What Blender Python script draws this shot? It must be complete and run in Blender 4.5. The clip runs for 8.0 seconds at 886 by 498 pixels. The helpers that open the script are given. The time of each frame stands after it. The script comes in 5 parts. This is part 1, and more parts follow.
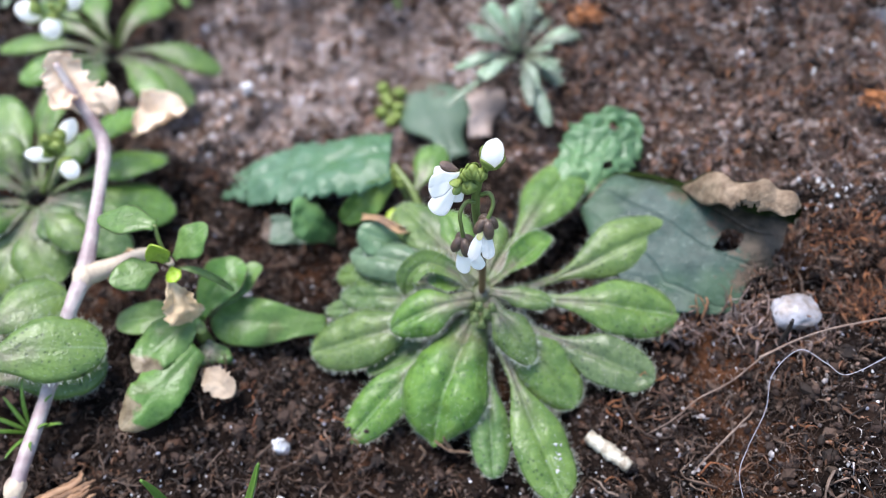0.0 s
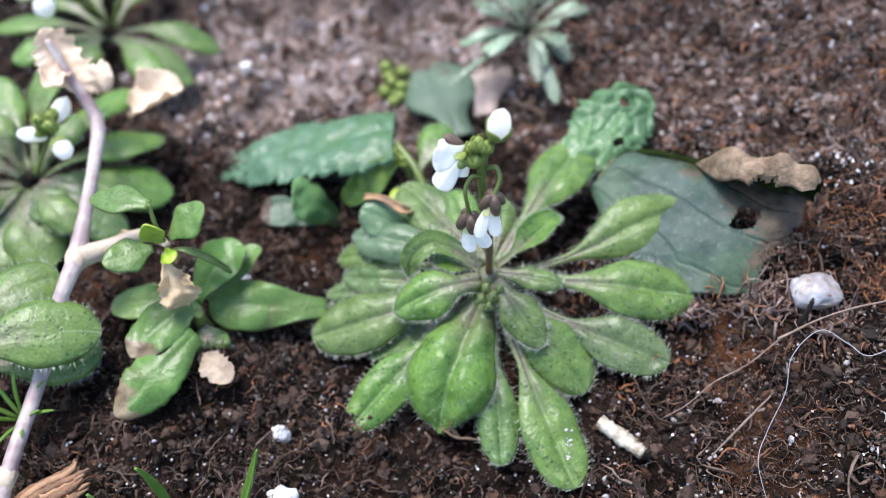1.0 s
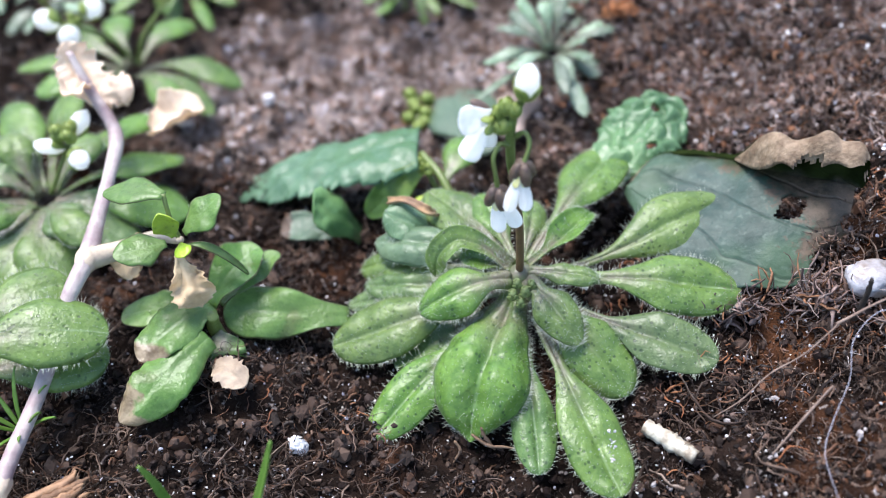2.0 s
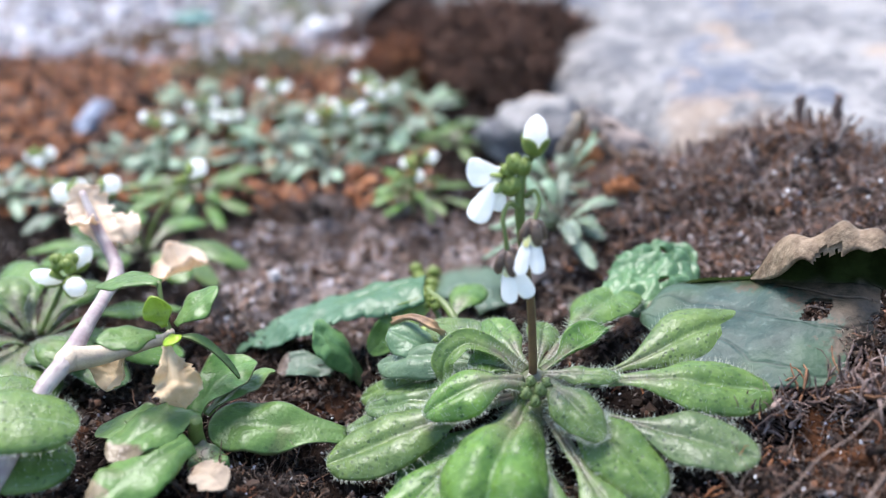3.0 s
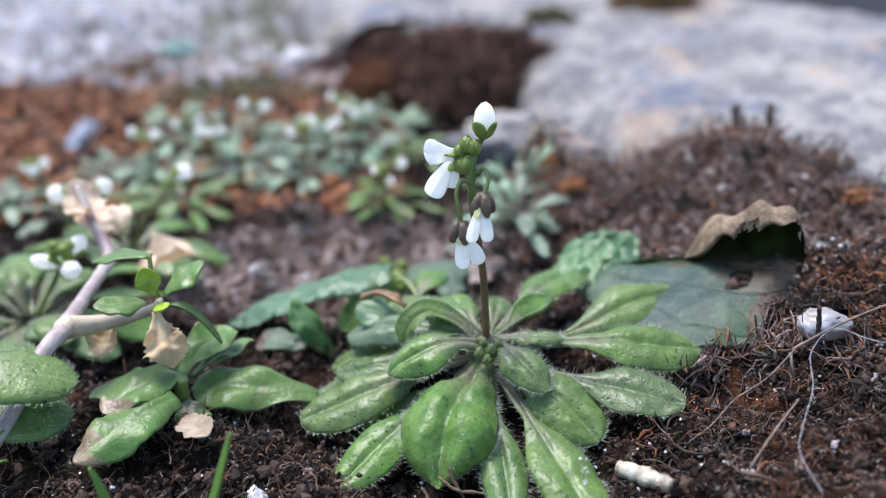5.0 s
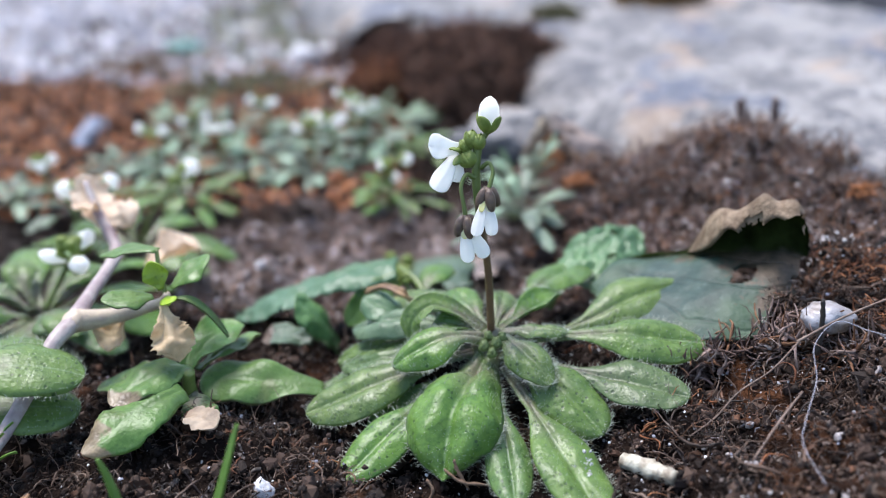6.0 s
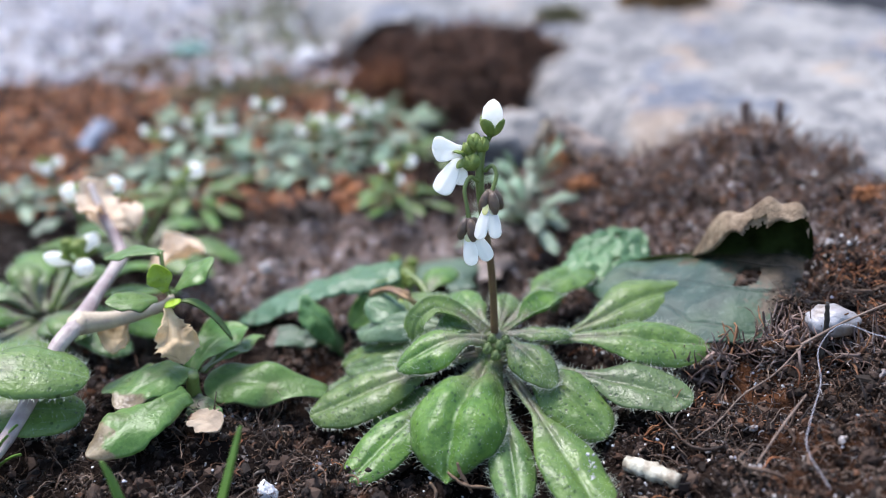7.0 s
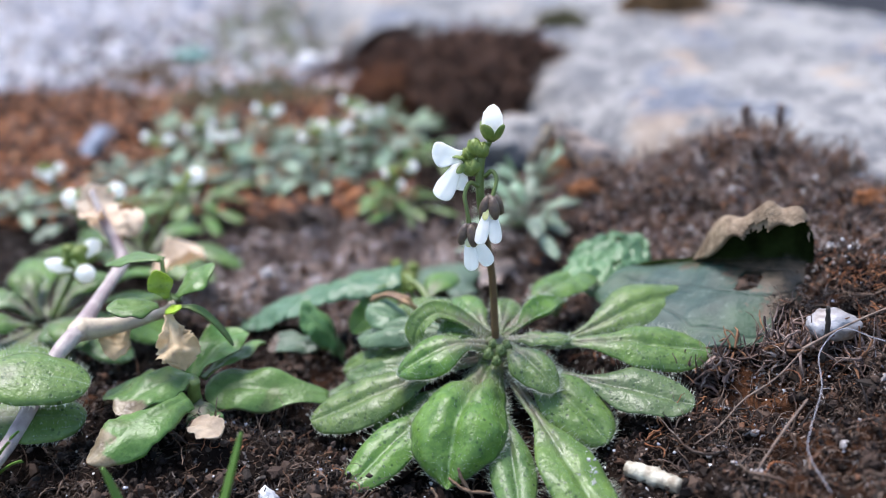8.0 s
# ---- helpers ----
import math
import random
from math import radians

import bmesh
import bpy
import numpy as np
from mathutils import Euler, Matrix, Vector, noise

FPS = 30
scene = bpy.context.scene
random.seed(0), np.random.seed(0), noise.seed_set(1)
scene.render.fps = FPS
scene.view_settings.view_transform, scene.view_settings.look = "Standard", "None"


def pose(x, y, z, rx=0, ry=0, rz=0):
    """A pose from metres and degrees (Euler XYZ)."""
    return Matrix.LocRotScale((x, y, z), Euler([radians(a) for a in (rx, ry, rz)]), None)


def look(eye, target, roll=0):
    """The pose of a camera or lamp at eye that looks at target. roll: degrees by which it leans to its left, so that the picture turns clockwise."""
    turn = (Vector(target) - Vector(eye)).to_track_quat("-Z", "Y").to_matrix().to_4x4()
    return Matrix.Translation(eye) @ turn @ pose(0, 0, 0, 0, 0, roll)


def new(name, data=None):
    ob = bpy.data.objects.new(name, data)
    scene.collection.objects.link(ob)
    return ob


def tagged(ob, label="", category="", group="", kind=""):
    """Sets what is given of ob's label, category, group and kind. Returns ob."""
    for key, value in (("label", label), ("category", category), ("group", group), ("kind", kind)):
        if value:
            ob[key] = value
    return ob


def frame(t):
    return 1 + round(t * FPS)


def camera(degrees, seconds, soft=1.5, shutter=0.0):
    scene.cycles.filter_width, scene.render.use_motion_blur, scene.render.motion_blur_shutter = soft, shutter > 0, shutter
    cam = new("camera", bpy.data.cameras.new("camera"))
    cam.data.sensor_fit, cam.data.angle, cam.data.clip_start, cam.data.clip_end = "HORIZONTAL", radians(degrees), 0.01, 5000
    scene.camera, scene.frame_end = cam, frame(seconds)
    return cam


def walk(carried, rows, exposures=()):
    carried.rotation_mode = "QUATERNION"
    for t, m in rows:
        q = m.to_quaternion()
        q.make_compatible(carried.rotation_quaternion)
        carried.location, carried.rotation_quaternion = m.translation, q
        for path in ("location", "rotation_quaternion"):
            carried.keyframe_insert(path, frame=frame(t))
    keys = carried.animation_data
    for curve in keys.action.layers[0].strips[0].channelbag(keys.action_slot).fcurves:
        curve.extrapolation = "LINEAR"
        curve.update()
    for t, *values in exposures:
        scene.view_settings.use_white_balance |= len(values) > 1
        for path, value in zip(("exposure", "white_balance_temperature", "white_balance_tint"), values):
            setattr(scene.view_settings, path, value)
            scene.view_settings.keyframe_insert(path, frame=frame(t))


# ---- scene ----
cam = camera(50.0, 8.0, soft=1.1)
# seconds, place in metres, turn in degrees (Euler XYZ)
PATH = [
    (0.0, -0.00466, -0.05268, 0.10587, 30.00, 0.00, 0.00),
    (0.5, -0.00461, -0.05243, 0.10433, 29.96, 0.16, -0.06),
    (0.7, -0.00462, -0.05193, 0.10350, 29.67, 0.24, -0.10),
    (1.0, -0.00446, -0.05237, 0.10138, 29.80, 0.51, -0.04),
    (1.2, -0.00344, -0.05419, 0.09897, 30.77, 1.14, 0.25),
    (2.3, -0.00518, -0.06931, 0.07559, 46.79, 2.67, 0.44),
    (2.5, -0.00496, -0.07470, 0.06613, 54.14, 2.89, 0.86),
    (3.0, -0.00625, -0.07887, 0.06089, 62.02, 2.13, 0.53),
    (3.5, -0.00619, -0.08212, 0.06119, 65.55, 1.74, 0.02),
    (4.0, -0.00477, -0.08662, 0.06068, 65.62, 1.68, -0.24),
    (4.5, -0.00451, -0.09036, 0.05956, 65.31, 1.60, -0.55),
    (5.0, -0.00401, -0.09237, 0.05931, 64.69, 1.86, -0.58),
    (6.5, -0.00377, -0.09308, 0.05909, 64.57, 2.12, -0.06),
    (7.0, -0.00360, -0.09308, 0.05923, 64.71, 2.21, 0.08),
    (7.5, -0.00349, -0.09306, 0.05932, 64.84, 2.33, 0.09),
    (8.0, -0.00340, -0.09306, 0.05933, 64.97, 2.44, 0.12),
]
walk(cam, [(row[0], pose(*row[1:])) for row in PATH], exposures=[(0.0, 1.28), (1.2, 1.28), (2.4, 1.52), (3.0, 1.44), (3.5, 1.18), (5.0, 1.14), (8.0, 1.18)])
# the small lens is held close, so only a thin layer round the plant is sharp
cam.data.dof.use_dof = True
cam.data.dof.focus_distance = 0.099
cam.data.dof.aperture_fstop = 14.5

# ---- light: a bright overcast sky ----
world = bpy.data.worlds.new("sky")
scene.world = world
world.use_nodes = True
wt = world.node_tree
sky = wt.nodes.new("ShaderNodeTexSky")
sky.sky_type = "NISHITA"
sky.sun_disc = False
sky.sun_elevation = radians(66)
sky.sun_rotation = radians(-40)
sky.air_density, sky.dust_density, sky.ozone_density = 1.0, 1.2, 1.0
wt.links.new(sky.outputs["Color"], wt.nodes["Background"].inputs["Color"])
wt.nodes["Background"].inputs["Strength"].default_value = 0.145
sun_data = bpy.data.lights.new("sun", "SUN")
sun_data.energy, sun_data.angle, sun_data.color = 2.5, radians(26), (1.0, 0.955, 0.975)
sun = new("sun", sun_data)
sun.matrix_world = look((-0.26, 0.30, 0.92), (0, 0, 0))

MM = 0.001
rng = np.random.default_rng(7)


# ---- materials ----
class Nodes:
    """A short way to wire a node material."""

    def __init__(self, name):
        self.mat = bpy.data.materials.new(name)
        self.mat.use_nodes = True
        self.t = self.mat.node_tree
        self.bsdf = self.t.nodes["Principled BSDF"]
        self.out = self.t.nodes["Material Output"]

    def put(self, sock, value):
        if isinstance(value, bpy.types.NodeSocket):
            self.t.links.new(value, sock)
        else:
            sock.default_value = value

    def node(self, kind, out=0, props=(), **inputs):
        n = self.t.nodes.new(kind)
        for key, value in props:
            setattr(n, key, value)
        for key, value in inputs.items():
            self.put(n.inputs[int(key[1:])] if key[0] == "i" and key[1:].isdigit() else n.inputs[key], value)
        return n.outputs[out]

    def noise(self, scale, detail=3.0, rough=0.55, where=None, out=0, distort=0.0):
        return self.node("ShaderNodeTexNoise", out, Vector=where or self.coords(), Scale=scale, Detail=detail, Roughness=rough, Distortion=distort)

    def coords(self, out=3):
        if "coords" not in self.t.nodes:
            self.t.nodes.new("ShaderNodeTexCoord").name = "coords"
        return self.t.nodes["coords"].outputs[out]

    def math(self, op, a, b=0.0, clamp=False):
        return self.node("ShaderNodeMath", 0, (("operation", op), ("use_clamp", clamp)), i0=a, i1=b)

    def ramp(self, value, lo, hi):
        return self.node("ShaderNodeMapRange", 0, (("interpolation_type", "SMOOTHSTEP"),), i0=value, i1=lo, i2=hi)

    def mix(self, fac, a, b):
        return self.node("ShaderNodeMix", 2, (("data_type", "RGBA"),), i0=fac, i6=a, i7=b)

    def bump(self, height, strength, distance):
        return self.node("ShaderNodeBump", 0, Height=height, Strength=strength, Distance=distance)

    def uv(self):
        sep = self.t.nodes.new("ShaderNodeSeparateXYZ")
        self.t.links.new(self.coords(2), sep.inputs[0])
        return sep.outputs[0], sep.outputs[1]

    def finish(self, color, rough=0.6, normal=None, glow=0.0, **more):
        self.put(self.bsdf.inputs["Base Color"], color)
        self.put(self.bsdf.inputs["Roughness"], rough)
        if normal is not None:
            self.put(self.bsdf.inputs["Normal"], normal)
        for key, value in more.items():
            self.put(self.bsdf.inputs[key.replace("_", " ")], value)
        if glow:
            thin = self.t.nodes.new("ShaderNodeBsdfTranslucent")
            self.put(thin.inputs["Color"], self.node("ShaderNodeHueSaturation", 0, Saturation=1.25, Value=1.15, Color=color))
            both = self.t.nodes.new("ShaderNodeMixShader")
            both.inputs[0].default_value = glow
            self.t.links.new(self.bsdf.outputs[0], both.inputs[1])
            self.t.links.new(thin.outputs[0], both.inputs[2])
            self.t.links.new(both.outputs[0], self.out.inputs[0])
        return self.mat


def rgb(r, g, b):
    return (r, g, b, 1.0)


def leaf_material(name, fresh, deep, pale, stalk, tip=None, veins=0.35, specks=0.5, rough=0.38, sides=0.0, spots=0.0, shine=0.55, sheen=0.05, vary=0.2, margin=0.0):
    """A leaf: mottled blade, paler midrib, tinted stalk end, pale hair bases; tip: the colour of a withered end."""
    n = Nodes(name)
    u, v = n.uv()
    off = n.math("ABSOLUTE", n.math("SUBTRACT", u, 0.5))
    rand = n.node("ShaderNodeObjectInfo", 5)
    col = n.mix(n.ramp(n.noise(330, 7, 0.8), 0.28, 0.72), rgb(*deep), rgb(*fresh))
    col = n.mix(n.math("MULTIPLY", n.ramp(n.noise(1100, 4), 0.5, 0.8), 0.12), col, rgb(*pale))
    rib = n.math("MULTIPLY", n.ramp(off, 0.035, 0.0), n.ramp(n.noise(400, 3), 0.35, 0.7))
    wave = n.math("SINE", n.math("ADD", n.math("MULTIPLY", v, 62.0), n.math("MULTIPLY", off, -40.0)))
    side = n.math("MULTIPLY", n.ramp(wave, 0.6, 1.0), n.ramp(v, 0.05, 0.2))
    col = n.mix(n.math("MULTIPLY", rib, veins), col, rgb(*pale))
    if sides:
        col = n.mix(n.math("MULTIPLY", side, sides), col, rgb(*pale))
    wash = n.math("MULTIPLY", n.ramp(n.math("ADD", v, n.math("MULTIPLY", off, 0.5)), 0.60, 0.18), n.ramp(n.noise(300, 5, 0.7), 0.25, 0.6))
    col = n.mix(n.math("MULTIPLY", wash, 0.85), col, rgb(*stalk))
    spot = n.ramp(n.node("ShaderNodeTexVoronoi", 0, Vector=n.coords(), Scale=1750.0), 0.2, 0.08)
    col = n.mix(n.math("MULTIPLY", n.math("MULTIPLY", spot, n.ramp(n.noise(330, 2), 0.42, 0.62)), specks * 0.9), col, rgb(0.52, 0.60, 0.42))
    dark = n.ramp(n.noise(1300, 3), 0.64, 0.72)
    col = n.mix(n.math("MULTIPLY", dark, 0.3), col, rgb(0.02, 0.045, 0.01))
    pit = n.ramp(n.node("ShaderNodeTexVoronoi", 0, Vector=n.coords(), Scale=1350.0), 0.30, 0.17)
    col = n.mix(n.math("MULTIPLY", n.math("MULTIPLY", pit, n.ramp(n.noise(240, 2), 0.34, 0.56)), min(specks * 2.2, 0.7)), col, rgb(deep[0] * 0.25, deep[1] * 0.3, deep[2] * 0.4))
    if spots:
        brown = n.ramp(n.noise(210, 4), 0.6, 0.7)
        col = n.mix(n.math("MULTIPLY", brown, spots), col, rgb(0.2, 0.14, 0.08))
    if margin:
        col = n.mix(n.math("MULTIPLY", n.ramp(off, 0.455, 0.49), margin), col, rgb(0.07, 0.05, 0.03))
    if tip:
        edge = n.ramp(n.math("ADD", v, n.math("MULTIPLY", n.math("SUBTRACT", n.noise(330, 4), 0.5), 0.8)), 0.58, 0.68)
        col = n.mix(edge, col, n.mix(n.ramp(n.noise(700, 4), 0.3, 0.7), rgb(*tip), rgb(tip[0] * 0.4, tip[1] * 0.35, tip[2] * 0.3)))
    tone = n.node("ShaderNodeHueSaturation", 0, Hue=n.math("ADD", n.math("MULTIPLY", rand, 0.02), 0.49),
                  Saturation=n.math("ADD", n.math("MULTIPLY", rand, 0.15), 0.92), Value=n.math("ADD", n.math("MULTIPLY", rand, vary), 1.0 - vary / 2), Color=col)
    high = n.math("ADD", n.math("MULTIPLY", n.noise(1600, 4), 0.45), n.math("MULTIPLY", n.noise(520, 3), 1.1))
    high = n.math("ADD", high, n.math("MULTIPLY", side, -0.6 * sides))
    high = n.math("ADD", high, n.math("MULTIPLY", pit, -0.12))
    return n.finish(tone, n.math("ADD", n.math("MULTIPLY", n.noise(500, 2), 0.3), rough - 0.15), n.bump(high, 0.5, 0.0004), glow=0.32, Specular_IOR_Level=shine, Sheen_Weight=sheen, Sheen_Roughness=0.4, Sheen_Tint=rgb(0.85, 0.95, 0.88))


M_LEAF = leaf_material("leaf_green", (0.195, 0.315, 0.070), (0.074, 0.152, 0.033), (0.31, 0.43, 0.26), (0.21, 0.165, 0.14))
M_LEAF_OLD = leaf_material("leaf_olive", (0.165, 0.260, 0.086), (0.068, 0.128, 0.042), (0.28, 0.37, 0.28), (0.25, 0.19, 0.165))
M_LEAF_FAR = leaf_material("leaf_grey_green", (0.37, 0.46, 0.34), (0.12, 0.205, 0.10), (0.70, 0.74, 0.72), (0.20, 0.19, 0.12), veins=0.8, vary=1.0)
M_LEAF_SMOOTH = leaf_material("leaf_smooth", (0.18, 0.32, 0.075), (0.075, 0.16, 0.032), (0.32, 0.44, 0.22), (0.12, 0.21, 0.05), specks=0.1, rough=0.4, spots=0.25, margin=0.7)
M_LEAF_DYING = leaf_material("leaf_withering", (0.19, 0.31, 0.09), (0.08, 0.16, 0.035), (0.34, 0.44, 0.24), (0.10, 0.16, 0.05), tip=(0.34, 0.27, 0.18), specks=0.1, rough=0.38, spots=0.2)
M_LEAF_YOUNG = leaf_material("leaf_young", (0.44, 0.60, 0.045), (0.30, 0.46, 0.025), (0.36, 0.48, 0.08), (0.2, 0.3, 0.05), specks=0.1, rough=0.38)
M_LEAF_PALE = leaf_material("leaf_pale", (0.20, 0.31, 0.17), (0.10, 0.185, 0.09), (0.30, 0.42, 0.30), (0.12, 0.2, 0.08), specks=0.1)
M_LEAF_LOBE = leaf_material("leaf_underside", (0.15, 0.28, 0.055), (0.075, 0.165, 0.03), (0.26, 0.40, 0.14), (0.2, 0.3, 0.05), specks=0.1)
M_LEAF_BLUE = leaf_material("leaf_blue_green", (0.15, 0.262, 0.152), (0.072, 0.16, 0.085), (0.29, 0.41, 0.31), (0.08, 0.17, 0.07), veins=0.7, specks=0.05, rough=0.4, sides=0.12)
M_LEAF_ROUND = leaf_material("leaf_round", (0.19, 0.31, 0.12), (0.095, 0.185, 0.065), (0.26, 0.42, 0.24), (0.08, 0.17, 0.06), specks=0.05, rough=0.36)
M_LEAF_GREY = leaf_material("leaf_fallen", (0.15, 0.225, 0.145), (0.09, 0.145, 0.095), (0.17, 0.21, 0.15), (0.09, 0.14, 0.09), tip=(0.17, 0.12, 0.085), veins=0.1, specks=0.05, rough=0.45)
M_LEAF_CRINKLE = leaf_material("leaf_crinkled", (0.17, 0.32, 0.145), (0.045, 0.12, 0.045), (0.36, 0.50, 0.34), (0.16, 0.30, 0.12), veins=0.5, specks=0.05, rough=0.36, shine=0.6)


def decay_material():
    """A dull blue-green leaf with dark veins, browned towards one end, with shade painted in olive-black where it rises
    to its rolled edge.
    """
    n = Nodes("leaf_decaying")
    u, v = n.uv()
    col = n.mix(n.ramp(n.noise(260, 6, 0.7), 0.3, 0.7), rgb(0.018, 0.040, 0.031), rgb(0.050, 0.086, 0.070))
    col = n.mix(n.math("MULTIPLY", n.ramp(n.noise(75, 3), 0.45, 0.62), 0.7), col, n.mix(n.noise(420, 4), rgb(0.030, 0.066, 0.030), rgb(0.075, 0.128, 0.066)))
    col = n.mix(n.math("MULTIPLY", n.ramp(n.noise(1300, 4), 0.55, 0.75), 0.3), col, rgb(0.17, 0.22, 0.18))
    fan = n.math("ADD", n.math("MULTIPLY", v, 16.0), n.math("MULTIPLY", n.math("SUBTRACT", 1.0, u), -5.0))
    vein = n.math("ABSOLUTE", n.math("SINE", n.math("ADD", fan, n.math("MULTIPLY", n.noise(90, 3), 2.6))))
    col = n.mix(n.math("MULTIPLY", n.ramp(vein, 0.09, 0.0), 0.55), col, rgb(0.014, 0.026, 0.018))
    rot = n.ramp(n.math("ADD", n.math("ADD", n.math("MULTIPLY", u, 0.62), n.math("MULTIPLY", v, 0.42)), n.math("MULTIPLY", n.math("SUBTRACT", n.noise(130, 6, 0.75), 0.5), 0.85)), 0.46, 0.53)
    col = n.mix(n.math("MULTIPLY", rot, 0.9), col, n.mix(n.ramp(n.noise(520, 5, 0.7), 0.3, 0.7), rgb(0.026, 0.020, 0.012), rgb(0.105, 0.070, 0.046)))
    # shade under the rolled edge, put into the colour; gloss fades with it
    rise_shade = n.ramp(n.math("ADD", v, n.math("MULTIPLY", n.math("SUBTRACT", n.noise(150, 4), 0.5), 0.3)), 0.42, 0.56)
    col = n.mix(rise_shade, col, n.mix(n.ramp(n.noise(260, 5), 0.3, 0.7), rgb(0.006, 0.009, 0.003), rgb(0.018, 0.027, 0.008)))
    high = n.math("ADD", n.noise(600, 5), n.math("MULTIPLY", n.ramp(vein, 0.22, 0.0), -0.35))
    return n.finish(col, 0.55, n.bump(high, 0.6, 0.0004), glow=0.04, Specular_IOR_Level=n.math("MULTIPLY", n.math("SUBTRACT", 1.0, rise_shade), 0.35))


M_DECAY = decay_material()


def rotten_edge_material():
    """The rolled rim: dry tan, darker in its creases."""
    n = Nodes("leaf_rotten_edge")
    col = n.mix(n.ramp(n.noise(420, 5, 0.7), 0.3, 0.7), rgb(0.11, 0.072, 0.045), rgb(0.29, 0.215, 0.145))
    col = n.mix(n.math("MULTIPLY", n.ramp(n.noise(160, 4), 0.55, 0.7), 0.7), col, rgb(0.06, 0.04, 0.026))
    return n.finish(col, 0.7, n.bump(n.noise(700, 5), 0.9, 0.0006), Specular_IOR_Level=0.25)


M_DECAY_EDGE = rotten_edge_material()


def plain_material(name, a, b, scale, rough=0.6, bump=0.4, glow=0.0, fine=None, spec=0.5, dirt=0.35):
    """Two colours mixed by noise, with a fine grain and relief."""
    n = Nodes(name)
    col = n.mix(n.ramp(n.noise(scale, 4), 0.3, 0.7), rgb(*a), rgb(*b))
    grain = n.noise(fine or scale * 5, 3)
    col = n.mix(n.math("MULTIPLY", n.ramp(grain, 0.45, 0.8), dirt), col, rgb(*[c * 0.45 for c in a]))
    return n.finish(col, rough, n.bump(grain, bump, 0.0003), glow=glow, Specular_IOR_Level=spec)


def island_material(name, colors, scale=900.0, rough=0.8, bump=0.6, spec=0.3, dirt=0.55):
    """Loose pieces, each with its own shade out of a few colours."""
    n = Nodes(name)
    ramp = n.t.nodes.new("ShaderNodeValToRGB")
    n.t.links.new(n.node("ShaderNodeNewGeometry", 8), ramp.inputs[0])
    ramp.color_ramp.interpolation = "CONSTANT"
    while len(ramp.color_ramp.elements) < len(colors):
        ramp.color_ramp.elements.new(0.5)
    for i, (el, c) in enumerate(zip(ramp.color_ramp.elements, colors)):
        el.position, el.color = i / len(colors), rgb(*c)
    grain = n.noise(scale, 4)
    col = n.mix(n.math("MULTIPLY", n.ramp(grain, 0.35, 0.75), dirt), ramp.outputs[0], rgb(0.02, 0.012, 0.008))
    return n.finish(col, rough, n.bump(grain, bump, 0.0004), Specular_IOR_Level=spec)


def soil_material():
    """Dark peat, rusty and pale in patches."""
    n = Nodes("soil")
    col = n.mix(n.ramp(n.noise(190, 5), 0.3, 0.72), rgb(0.003, 0.002, 0.0015), rgb(0.018, 0.011, 0.008))
    col = n.mix(n.math("MULTIPLY", n.ramp(n.noise(48, 4), 0.56, 0.72), 0.55), col, rgb(0.16, 0.065, 0.028))
    col = n.mix(n.math("MULTIPLY", n.ramp(n.noise(1100, 2), 0.62, 0.72), 0.6), col, rgb(0.28, 0.24, 0.22))
    sep = n.t.nodes.new("ShaderNodeSeparateXYZ")
    n.t.links.new(n.coords(), sep.inputs[0])
    line = n.math("ADD", n.math("ADD", sep.outputs[1], n.math("MULTIPLY", sep.outputs[0], 0.35)), n.math("MULTIPLY", n.noise(40, 3), 0.05))
    sand = n.mix(n.noise(260, 5), rgb(0.14, 0.13, 0.135), rgb(0.34, 0.32, 0.32))
    far = n.node("ShaderNodeVectorMath", 1, (("operation", "LENGTH"),), i0=n.coords())
    bed = n.ramp(n.math("ADD", far, n.math("MULTIPLY", n.noise(12, 4), 0.3)), 0.75, 0.55)
    col = n.mix(n.math("MULTIPLY", n.ramp(line, 0.145, 0.165), bed), col, sand)
    gap = [n.math("POWER", n.math("DIVIDE", n.math("SUBTRACT", sep.outputs[i], c), r), 2.0) for i, c, r in ((0, -0.020, 0.031), (1, 0.046, 0.021))]
    silt = n.math("ADD", n.math("ADD", *gap), n.math("MULTIPLY", n.math("SUBTRACT", n.noise(90, 4), 0.5), 1.6))
    col = n.mix(n.math("MULTIPLY", n.ramp(silt, 1.5, 0.3), 0.7), col, n.mix(n.ramp(n.noise(230, 6, 0.7), 0.35, 0.65), rgb(0.17, 0.115, 0.09), rgb(0.52, 0.44, 0.41)))
    high = n.math("ADD", n.noise(420, 6), n.math("MULTIPLY", n.noise(1500, 4), 0.5))
    return n.finish(col, 0.7, n.bump(high, 1.0, 0.0012), Specular_IOR_Level=0.06)


def concrete_material():
    """Pale rough concrete with grey-blue stains and aggregate."""
    n = Nodes("concrete")
    col = n.mix(n.ramp(n.noise(75, 7, 0.8), 0.42, 0.56), rgb(0.105, 0.104, 0.11), rgb(0.275, 0.262, 0.25))
    col = n.mix(n.math("MULTIPLY", n.ramp(n.noise(38, 5, 0.6), 0.55, 0.62), 0.8), col, rgb(0.075, 0.09, 0.13))
    col = n.mix(n.math("MULTIPLY", n.ramp(n.noise(46, 4), 0.57, 0.65), 0.6), col, rgb(0.34, 0.25, 0.18))
    cell = n.node("ShaderNodeTexVoronoi", 0, Vector=n.coords(), Scale=260.0)
    col = n.mix(n.math("MULTIPLY", n.ramp(cell, 0.25, 0.1), 0.35), col, rgb(0.66, 0.64, 0.63))
    return n.finish(col, 0.8, n.bump(n.noise(300, 6), 0.9, 0.0015))


